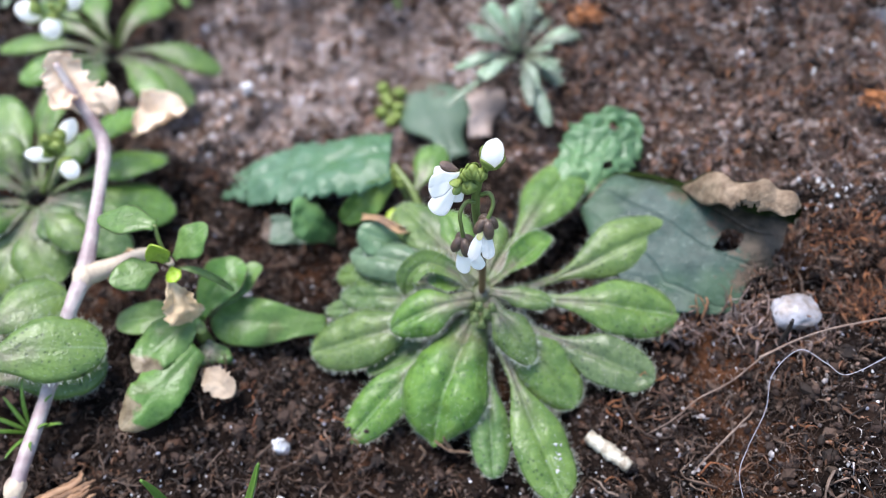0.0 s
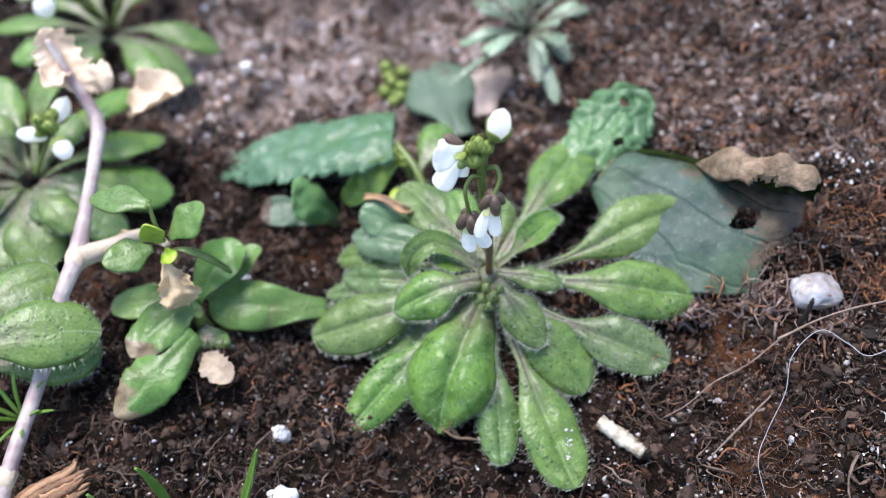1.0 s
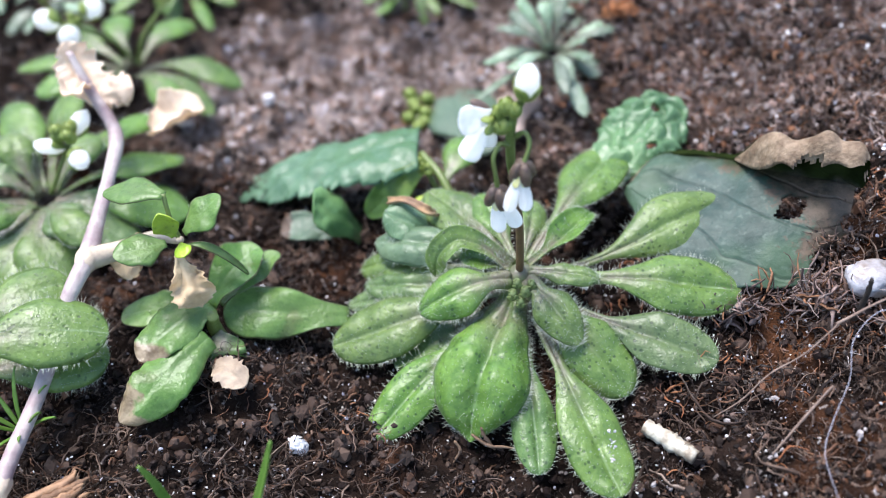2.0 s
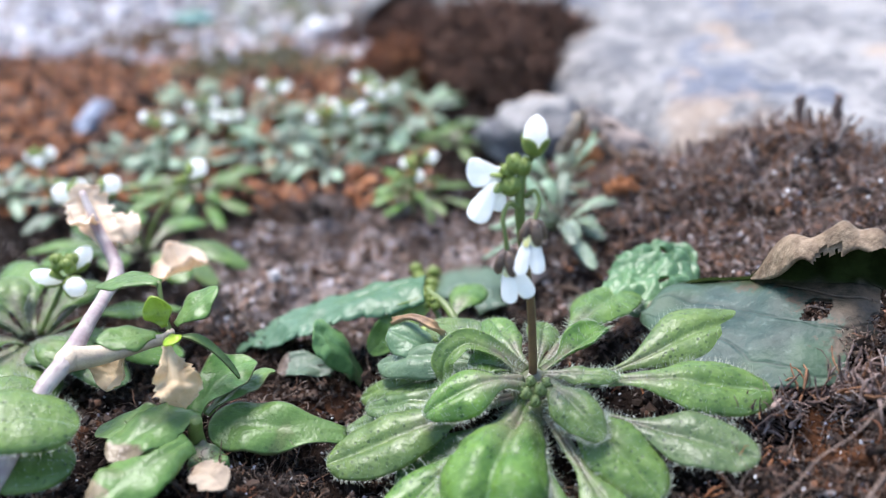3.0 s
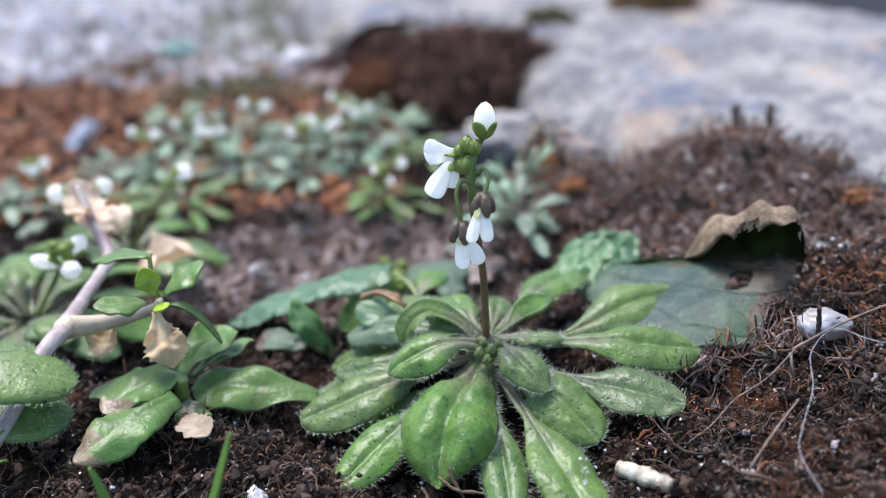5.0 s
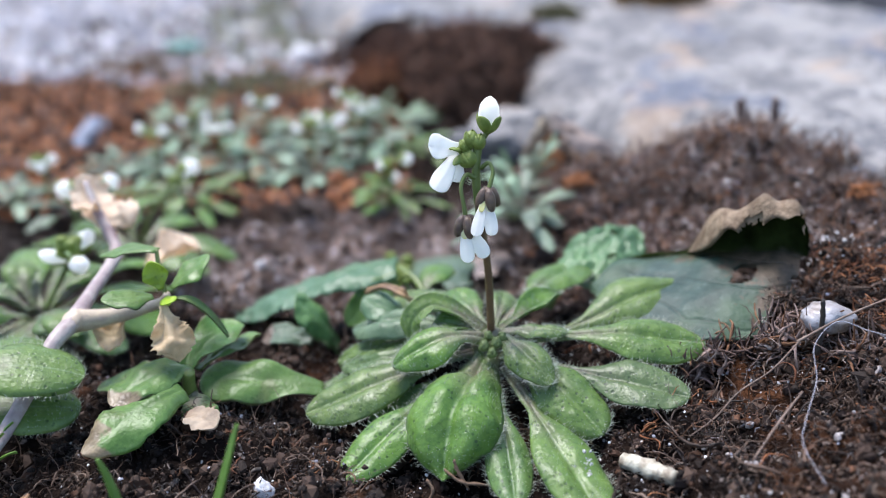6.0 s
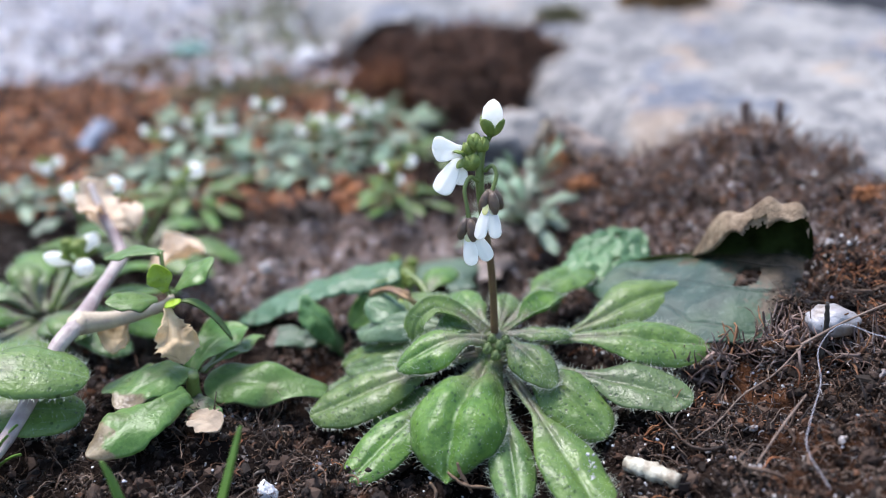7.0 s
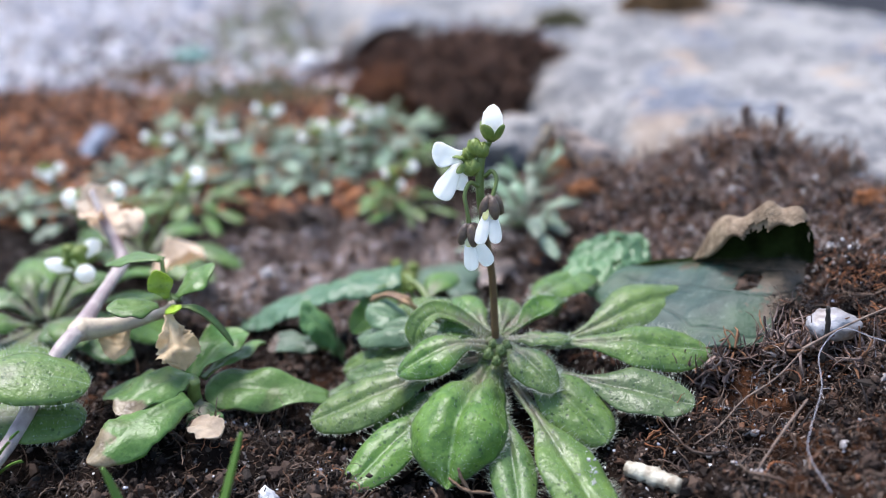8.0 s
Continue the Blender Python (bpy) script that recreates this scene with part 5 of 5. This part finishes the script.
for pts in ([(-28.0, -27.0, -3.2), (-26.0, -25.0, 3.0), (-24.0, -22.6, 9.0)], [(-34.8, -25.6, -3), (-35.6, -24.8, 2), (-36.6, -23.6, 6.4)], [(-40.0, -27.0, -3), (-41.4, -26.0, 0), (-42.4, -25.4, 3)]):
    ob = thing("grass", pts[0], "single thin green blade of grass growing from soil", "grass", "grass blades")
    leaf(ob, pts[0], pts[2], 1.0, M_GRASS, name="blade", arch=0.6, peak=0.4, petiole=0.7, wave=0, cup=0.5, nx=5, ny=14, point=1.2)
for pts in ([(-4.6, -16.4, -0.6), (-4.2, -16.9, -1.8), (-3.2, -17.4, -3.6)], [(-5.6, -16.6, -1.6), (-4.0, -17.3, -2.6), (-1.2, -17.6, -3.0)], [(-7.4, -16.8, -2.6), (-6.8, -17.4, -3.6), (-7.6, -18.2, -5.0)]):
    solo("rootlet", tube(pts, [0.12, 0.2, 0.1], 6, 12, 0.3), M_DRY_BROWN, pts[2], "small brown rootlet caught on a leaf", "rootlet", "rootlets on the leaf")
p = np.array([8.3, -19.6, 0.0]) + rng.normal(0, 1, (24, 3)) * np.array([0.4, 1.2, 0.0])
p[:, 2] = 0.75 + 0.16 * (p[:, 1] + 19.6)
solo("sand_grains", chips(p, 0.06 + 0.12 * rng.random(24), 1.0), M_GRAIN, (8.3, -19.6, 0), "a few pale sand grains on a leaf", "sand", kind="stuff", smooth=False)
tuft = thing("grass_tuft", (-53, -15.5, -3), "thin feathery green sprig beside the dead stem", "plant")
for k in range(9):
    a = k * 0.75
    leaf(tuft, (-53, -15.5, -2), (-53 + 4.6 * math.cos(a), -15.5 + 4.2 * math.sin(a), 1.5 + 1.6 * (k % 3)), 0.55, M_GRASS, name="blade", arch=1.4, peak=0.4, petiole=0.7, wave=0, nx=5, ny=10, point=1.2)
solo("twig_stump", tube([(34.0, -7.4, 4.6), (34.2, -7.2, 8.4), (34.0, -7.0, 11.0)], [0.35, 0.3, 0.2], 7, 12, 0.25), M_DARK, (34, -7.4, 5), "short dark rotten twig standing in front of the pebble", "twig", "twig stumps")
for cx, cy in ((24.4, -3.4), (21.6, -2.8), (28.6, -3.0), (31.0, -4.0), (33.4, -4.8), (38.6, -6.0)):
    cz = float(ground_z(cx, cy)) + 1.8
    p = np.array([cx, cy, cz]) + rng.normal(0, 1.0, (70, 3)) * np.array([1.1, 0.8, 0.5])
    solo("peat_tuft", strands(p, 2.0 + 3.0 * rng.random(70), 0.1 + 0.25 * rng.random(70) ** 2, 6, 0.8, 0.7), M_FIBRE_RED, (cx, cy, cz), "small tuft of brown peat fibres", "peat", kind="stuff")
p = np.stack([33.2 + 1.2 * rng.normal(0, 1, 150), 1.2 + 2.4 * rng.normal(0, 1, 150), 6.8 + 0.3 * rng.normal(0, 1, 150)], -1)
p[:, 2] += 0.22 * (p[:, 1] - 1.2)
solo("caught_soil", merged([chips(p, 0.1 + 0.3 * rng.random(150) ** 2), strands(p, 0.8 + 2.0 * rng.random(150), 0.05 + 0.1 * rng.random(150) ** 2, 5, 0.35, 0.9)]), M_FIBRE, (33, 1, 7), "brown peat crumbs lying on the rotten end of a leaf", "soil", kind="stuff", smooth=False)
for cx, cy in ((43.0, 6.0), (46.0, -2.0)):
    cz = float(ground_z(cx, cy)) + 0.8
    p = np.array([cx, cy, cz]) + rng.normal(0, 1.0, (200, 3)) * np.array([2.8, 2.2, 0.6])
    solo("peat_tuft", strands(p, 0.7 + 1.9 * rng.random(200), 0.05 + 0.12 * rng.random(200) ** 2, 5, 0.5, 0.9), M_RUST_FIBRE, (cx, cy, cz), "small tuft of rusty peat fibres", "peat", kind="stuff")
chip = thing("wood_chip", (-47, -22.6, -2), "splintered orange-brown wood chip", "wood")
for k in range(11):
    o, h = 0.42 * k, 0.5 * math.sin(k * 2.3)
    a0, a1 = rng.uniform(0, 1.6), rng.uniform(0, 2.6)
    part("splinter", tube([(-54 + 0.6 * o + a0, -26.2 - 0.9 * o, -1.0 + h), (-49.5 + 0.35 * o, -23.6 - 0.9 * o, -0.4 + h), (-46 + 0.2 * o, -21.8 - 0.9 * o, 0.0 + 0.8 * h), (-43.4 - a1, -20.6 - 0.9 * o, 0.2 + 0.6 * h)], [0.32, 0.5, 0.46, 0.1], 6, 22, 0.22), M_WOOD if k % 3 else M_WOOD_DARK, chip)
dry = thing("dry_leaf", (-31.5, -9.5, -2.5), "small curled tan dry leaf on the soil", "leaf", "dry leaves")
leaf(dry, (-33.8, -8.4, 0.2), (-29.4, -11.8, 0.6), 3.8, M_DRY_GREY, name="blade", arch=1.2, peak=0.55, petiole=0.25, cup=0.25, wave=0.9, ragged=0.25, start=0.02, crumple=1.0 * 0.7, nx=25, ny=36)
dry = thing("dry_leaf", (-43.4, 28.2, -3), "crumpled papery tan dry leaf", "leaf", "dry leaves")
leaf(dry, (-46.6, 26.4, 1.0), (-40.2, 29.6, 2.8), 6.4, M_DRY, name="blade", arch=1.4, peak=0.5, petiole=0.5, cup=0.6, wave=1.2, ragged=0.25, start=0.02, crumple=1.0 * 1.0, nx=27, ny=40)
dry = thing("dry_leaf", (-9.5, 9.4, 1.5), "narrow curled brown dry leaf on the rosette", "leaf", "dry leaves")
leaf(dry, (-14.8, 10.3, 4.6), (-8.4, 9.2, 1.6), 0.95, M_DRY_STRIP, name="blade", peak=0.6, petiole=0.7, cup=0.9, wave=1.0, quilt=0.15, path=[(-14.8, 10.3, 4.6), (-12.6, 9.5, 5.6), (-10.3, 8.2, 5.2), (-9.2, 8.8, 3.8), (-8.4, 9.4, 1.8)])
bent = thing("dry_leaf", (20, 64, 1), "large folded brown dry leaf leaning on the concrete", "leaf", "dry leaves")
FOLD = dict(peak=0.5, petiole=0.5, wave=0.9, ragged=0.3, start=0.02, crumple=1.1, nx=25, ny=36)
leaf(bent, (29.0, 60.0, -1.5), (13.4, 64.6, 9.0), 8.0, M_DRY_PALE, name="blade", arch=1.0, cup=-0.5, face=(0.3, 0.9, 0.4), **FOLD)
leaf(bent, (8.4, 64.0, -3.0), (14.0, 65.2, 8.4), 6.0, M_DRY_GREY, name="fold", label="tan folded half", arch=0.6, cup=-0.4, face=(0.9, 0.5, 0.0), **FOLD)
leaf(bent, (12.0, 61.0, -2.0), (14.6, 63.6, 6.8), 4.6, M_ORANGE, name="fold", label="rusty brown inner fold", arch=0.2, cup=0.3, face=(1, 0.2, 0), **FOLD)
leaf(bent, (21.0, 59.4, -2.0), (15.6, 63.0, 7.0), 5.0, M_DRY_BROWN, name="fold", label="dark brown folded strip", arch=0.5, cup=0.4, face=(0.8, 0.5, 0.3), **FOLD)
for ox, oy, oz, spread, amount in ((16.2, 45.0, 4.4, 1.1, 110), (51.6, 25.6, 9.4, 0.9, 90)):
    p = np.array([ox, oy, oz]) + rng.normal(0, 1, (amount, 3)) * np.array([spread, spread * 0.7, spread * 0.55])
    solo("orange_fragment", merged([chips(p, spread * rng.uniform(0.15, 0.5, amount), 0.6), strands(p[::3], spread * rng.uniform(0.5, 1.3, len(p[::3])), rng.uniform(0.06, 0.14, len(p[::3])), 5, 0.4)]), M_ORANGE, (ox, oy, oz), "crumbly orange fragment of rotten wood on the peat", "wood", "orange fragments", smooth=False)
solo("boulder", ball((8.0, 86, -3.0), (10, 8, 6.5), 4, 0.4, 1.6, seed=5), M_CONCRETE, (5, 78, -6), "rounded pale stone at the end of the concrete", "stone")
solo("blue_stone", ball((-84.9, 113, -6.4), (2.2, 8.5, 2.2), 3, 0.4, 1.2, seed=6), M_BLUE, (-84.9, 117, -8), "blue-grey angular stone on rusty soil", "stone")
solo("teal_shard", ball((-83, 193, -7.6), (6.5, 3.4, 3.4), 3, 0.5, 1.2, seed=11), M_TEAL, (-84, 196, -8), "teal green shard lying among pale gravel", "shard")
solo("white_stone", ball((-44.6, 175, -5.6), (3.8, 3.4, 2.8), 3, 0.2, 1.2, seed=12), M_PERLITE, (-46.3, 181, -8), "small round white stone on the far soil", "stone")
for x, y, h, lx in ((42.9, 53, 0.0, -0.4), (48.4, 53, 0.0, -0.4)):
    base = on_ground(x, y, -1)
    solo("twig_stump", tube([base, (x + lx * 0.5, y, 10.0), (x + lx, y, 14.2)], [1.0, 0.75, 0.55], 8, 16, 0.2), M_STUMP, base, "short upright dark twig stump in the peat", "twig", "twig stumps")


# ---- loose peat, moss and gravel: too many to count ----
def scatter(n, x0, x1, y0, y1, keep=None):
    x, y = rng.uniform(x0, x1, n), rng.uniform(y0, y1, n)
    if keep is not None:
        k = keep(x, y)
        x, y = x[k], y[k]
    return x, y


def off_kerb(x, y):
    return x < np.interp(y, KERB_Y, KERB_X) + 6


def silty(x, y):
    """The patch of pale silt behind the rosette."""
    return ((x + 20) / 30) ** 2 + ((y - 45) / 20) ** 2 < 1 + 0.5 * soft(x, y, 8)


def peaty(x, y):
    return off_kerb(x, y) & (~silty(x, y) | (rng.random(np.shape(x)) < 0.42))


def rusty(x, y):
    return ((y > 118 + 10 * soft(x, y, 20)) & (x < -10)) | ((soft(x, y, 26) > -0.45) & (y > 68) & (x < -12))


x, y = scatter(20000, -75, 66, -36, 66, peaty)
s = 0.12 + 0.5 * rng.random(len(x)) ** 4
solo("soil_crumbs", chips(np.c_[x, y, ground_z(x, y) + s * 0.3], s, 1.0), M_CRUMB, (0, 0, 0), "dark brown peat crumbs covering the soil", "soil", kind="stuff", smooth=False)
x, y = scatter(6000, -130, 90, 60, 260, off_kerb)
s = 0.5 + 1.3 * rng.random(len(x)) ** 3
solo("soil_crumbs", chips(np.c_[x, y, ground_z(x, y) + s * 0.2], s), M_CRUMB, (0, 0, 0), "dark brown peat crumbs covering the soil", "soil", kind="stuff", smooth=False)
mx, my = scatter(1500, -75, 66, -36, 66, peaty)
pick = rng.integers(0, len(mx), 27000)
spread = rng.uniform(0.5, 2.2, len(mx))[pick]
x, y = mx[pick] + rng.normal(0, 1, len(pick)) * spread, my[pick] + rng.normal(0, 1, len(pick)) * spread
k = off_kerb(x, y)
x, y, lump = x[k], y[k], rng.uniform(-0.2, 1.5, len(mx))[pick][k]
low = np.hypot(x, y) < 22
solo("peat_fibres", strands(np.c_[x, y, ground_z(x, y) + np.where(low, 0.2, np.maximum(lump, 0.1) * rng.random(len(x)))], np.where(low, 0.5, 1.0) * (0.8 + 4.2 * rng.random(len(x)) ** 2.5), 0.045 + 0.15 * rng.random(len(x)) ** 3, lift=0.3, curl=0.8), M_FIBRE, (0, 0, 0), "tangled brown peat fibres and rootlets", "peat", kind="stuff")
x, y = scatter(2200, -75, 66, -36, 66, peaty)
s = 0.4 + 0.9 * rng.random(len(x)) ** 2.5
p = np.c_[x, y, ground_z(x, y) + s * 0.1]
bits = np.repeat(p, 5, axis=0) + rng.normal(0, 0.55, (5 * len(p), 3)) * np.repeat(s, 5)[:, None]
solo("peat_clods", merged([chips(p, s, 0.8), chips(bits, np.repeat(s, 5) * 0.42, 0.8)]), M_CLOD, (0, 0, 0), "brown clods of loose peat", "soil", kind="stuff", smooth=False)


def bare(x, y):
    """1 on open soil, less under the leaves."""
    return np.where((np.hypot(x, y) < 25) | (np.hypot(x + 36, y + 6) < 14) | (np.hypot(x + 58, y + 5) < 18), 0.35, 1.0)


x, y = scatter(5000, -75, 66, -36, 66, peaty)
solo("coarse_fibres", strands(np.c_[x, y, ground_z(x, y) + 1.6 * bare(x, y) - 1.1], bare(x, y) * (1.4 + 3.4 * rng.random(len(x)) ** 2), 0.08 + 0.26 * rng.random(len(x)) ** 3, 6, 0.25, 0.4), M_FIBRE, (0, 0, 0), "coarse curled brown peat fibres", "peat", kind="stuff")
x, y = scatter(20000, 4, 78, 14, 72, lambda a, b: off_kerb(a, b) & (b > 26 - 0.3 * a))
s = 0.13 + 0.5 * rng.random(len(x)) ** 4
solo("red_brown_crumbs", chips(np.c_[x, y, ground_z(x, y) + s * 0.3], s, 1.0), M_CRUMB_RED, (0, 0, 0), "red-brown peat crumbs on the raised heap", "soil", kind="stuff", smooth=False)
x, y = scatter(18000, -60, 10, 22, 70, silty)
s = 0.12 + 0.45 * rng.random(len(x)) ** 3.5
solo("pale_soil_crumbs", chips(np.c_[x, y, ground_z(x, y) + s * 0.2], s, 0.5), M_CRUMB_PALE, (0, 0, 0), "pale pinkish-brown soil crumbs", "soil", kind="stuff", smooth=False)
x, y = scatter(3600, -58, 10, 24, 68, lambda a, b: silty(a, b) & (soft(a, b, 6.0) > -0.3))
solo("peat_fibres", strands(np.c_[x, y, ground_z(x, y) + 0.4], 0.8 + 3.0 * rng.random(len(x)) ** 2, 0.06 + 0.2 * rng.random(len(x)) ** 3, curl=0.8), M_FIBRE, (-20, 45, -8), "brown peat fibres strewn over pale silt", "peat", kind="stuff")
x, y = scatter(170, -72, 62, -34, 40, lambda a, b: off_kerb(a, b) & (bare(a, b) > 0.9))
solo("rootlets", strands(np.c_[x, y, ground_z(x, y) + 0.6], 4 + 7 * rng.random(len(x)), 0.16 + 0.28 * rng.random(len(x)) ** 2, 8, 0.12, 0.5), M_FIBRE, (0, 0, 0), "dark dry rootlets and twig bits on the soil", "rootlets", kind="stuff")
x, y = scatter(13000, 8, 78, 14, 66, off_kerb)
solo("peat_fibres", strands(np.c_[x, y, ground_z(x, y) + 0.3], 1.0 + 3.2 * rng.random(len(x)) ** 2, 0.06 + 0.2 * rng.random(len(x)) ** 3, lift=0.5, curl=1.0), M_FIBRE_RED, (0, 0, 0), "tangled brown peat fibres on the raised heap", "peat", kind="stuff")
x, y = scatter(9000, 12, 66, -34, 18, lambda a, b: off_kerb(a, b) & (soft(a, b, 5.0) + rng.normal(0, 0.4, len(a)) > -0.1) & (np.hypot(a, b) > 24))
s = 0.1 + 0.34 * rng.random(len(x)) ** 3
p = np.c_[x, y, ground_z(x, y) + 0.7 * rng.random(len(x))]
k = len(x) // 2
solo("red_brown_crumbs", merged([chips(p[:k], s[:k], 0.8), strands(p[k:], 0.5 + 1.5 * rng.random(len(x) - k) ** 2, 0.05 + 0.12 * rng.random(len(x) - k) ** 3, 5, lift=0.5, curl=0.5)]), M_PEAT_MIX, (30, -10, 2), "loose red-brown peat crumbs and fibres on the soil", "peat", kind="stuff", smooth=False)
x, y = 44 + rng.normal(0, 9, 700), 50 + rng.normal(0, 4, 700)
k = off_kerb(x - 8, y)
x, y = x[k], y[k]
solo("peat_fibres", strands(np.c_[x, y, ground_z(x, y) + 0.3], 2.0 + 4.0 * rng.random(len(x)) ** 2, 0.2 + 0.35 * rng.random(len(x)) ** 2, 5, 1.0, 0.5), M_FIBRE_RED, (44, 50, 6), "upright brown peat fibres on top of the heap", "peat", kind="stuff")
x, y = scatter(22000, -135, 10, 60, 175, lambda a, b: off_kerb(a, b) & rusty(a, b))
solo("rusty_peat", chips(np.c_[x, y, ground_z(x, y) + 0.4], 0.25 + 0.9 * rng.random(len(x)) ** 3), M_RUST, (0, 0, 0), "rusty orange-brown peat crumbs", "peat", kind="stuff", smooth=False)
x, y = scatter(3600, -75, 66, -36, 70, lambda a, b: off_kerb(a, b) & (soft(a, b, 14) > 0.0) & (soft(a, b, 4.5) + rng.normal(0, 0.15, len(a)) > 0.35))
solo("rusty_peat", strands(np.c_[x, y, ground_z(x, y) + 0.3], 1.5 + 2.5 * rng.random(len(x)), 0.07 + 0.1 * rng.random(len(x))), M_RUST_FIBRE, (0, 0, 0), "rusty orange peat fibres among the soil", "peat", kind="stuff")
x, y = scatter(13000, -75, 66, -36, 75, lambda a, b: off_kerb(a, b) & (soft(a, b, 11) + rng.normal(0, 0.5, len(a)) > -0.1))
s = 0.05 + 0.19 * rng.random(len(x)) ** 3
solo("sand_grains", chips(np.c_[x, y, ground_z(x, y) + s * 1.6 + 0.5 * rng.random(len(x)) ** 2], s, 0.6), M_GRAIN, (0, 0, 0), "pale glinting sand and perlite grains on the peat", "sand", kind="stuff", smooth=False)
x, y = scatter(4200, 20, 78, 8, 62, lambda a, b: off_kerb(a, b) & (soft(a, b, 7.0) + rng.normal(0, 0.4, len(a)) > 0.0) & (np.hypot(a - 28, b - 5) > 10))
s = 0.07 + 0.26 * rng.random(len(x)) ** 3
solo("sand_grains", chips(np.c_[x, y, ground_z(x, y) + s + 0.9 * rng.random(len(x))], s, 0.7), M_GRAIN, (44, 36, 6), "pale lilac-grey sand grains on the raised heap", "sand", kind="stuff", smooth=False)
x, y = scatter(16000, -260, -20, 150, 420, lambda a, b: off_kerb(a, b) & (b + 0.35 * a > 128 + 14 * soft(a, b, 30)))
solo("gravel", chips(np.c_[x, y, ground_z(x, y) + 0.4], 0.6 + 2.0 * rng.random(len(x)) ** 3), M_GRAVEL, (0, 0, 0), "pale grey gravel beyond the rusty soil", "gravel", kind="stuff", smooth=False)

x, y = scatter(110, -240, -30, 165, 400, lambda a, b: off_kerb(a, b) & (b + 0.35 * a > 130))
solo("gravel", chips(np.c_[x, y, ground_z(x, y) + 1.2], 1.6 + 2.6 * rng.random(len(x)) ** 2), M_GRAIN, (-130, 260, -8), "larger white and grey stones among the gravel", "gravel", kind="stuff", smooth=False)


def clump(name, at, radii, n, material, label, fibre=5.0, thick=0.4):
    """A heap of matted fibres over a rough core."""
    a, e = rng.uniform(0, 6.283, n), np.arccos(rng.uniform(0, 1, n))
    d = np.stack([np.cos(a) * np.sin(e), np.sin(a) * np.sin(e), np.cos(e)], -1)
    lump = 1 + 0.12 * np.sin(d[:, 0] * 4 + at[0]) * np.cos(d[:, 1] * 5) + 0.08 * np.sin(d[:, 2] * 9 + d[:, 0] * 7)
    starts = np.array(at) + d * np.array(radii) * lump[:, None] * 0.96
    core = ball(at, np.array(radii) * 0.9, 5, 0.45, 2.6, seed=at[1] + at[0])
    hair = strands(starts, fibre * rng.uniform(0.4, 1.2, n), thick * rng.uniform(0.4, 1.2, n), 4, 0.5, 1.2)
    bits = chips(starts + rng.normal(0, 0.5, starts.shape), thick * 3.2 * rng.uniform(0.5, 1.3, n))
    solo(name, merged([core, hair, bits]), material, at, label, "moss", kind="stuff", smooth=False)


for at, radii, amount in (((-25, 168, -9), (9, 6, 7), 1200), ((-14, 160, -7), (9, 6, 8), 1400), ((-6, 132, -6), (5, 5, 13), 1300), ((3, 128, -5.5), (9, 8, 14), 2400), ((12, 126, -1), (8, 6, 9), 1600), ((0, 122, -5), (8, 6, 11), 1800), ((5, 113, -3), (7, 6, 9), 1600)):
    clump("peat_clump", at, radii, amount, M_MOSS_DARK, "dark brown clump of matted peat by the concrete", 8.0, 0.4)
for mx, my, wide, deep, amount, stuff, words in ((-64, 240, 13, 38, 1100, M_MOSS_PALE, "pale green moss among the gravel"), (-52, 196, 8, 10, 260, M_MOSS_PALE, "pale green moss among the gravel"), (-88, 176, 9, 7, 320, M_MOSS_BROWN, "thin brown moss among the pale gravel"), (-58, 150, 12, 6, 260, M_MOSS_GREEN, "thin olive moss on rusty soil")):
    px, py = mx + rng.normal(0, wide, amount), my + rng.normal(0, deep, amount)
    p = np.c_[px, py, ground_z(px, py) + 0.6]
    solo("moss", merged([chips(p, rng.uniform(0.5, 1.7, amount), 0.7), strands(p, rng.uniform(2, 5, amount), rng.uniform(0.2, 0.5, amount), 4, 0.7)]), stuff, (mx, my, -8), words, "moss", kind="stuff", smooth=False)
clump("peat_clump", (-20, 138, -9), (10, 6, 8), 1000, M_RUST_FIBRE, "rusty brown matted peat beside the dark clump", 6.0, 0.4)
clump("moss_cushion", (24.5, 156, 4.4), (6, 4, 3.2), 450, M_MOSS_GREEN, "small olive moss cushion on the concrete")
clump("moss_cushion", (55, 172, 5), (11, 6, 6), 800, M_MOSS_BROWN, "brown moss cushion at the edge of the concrete")
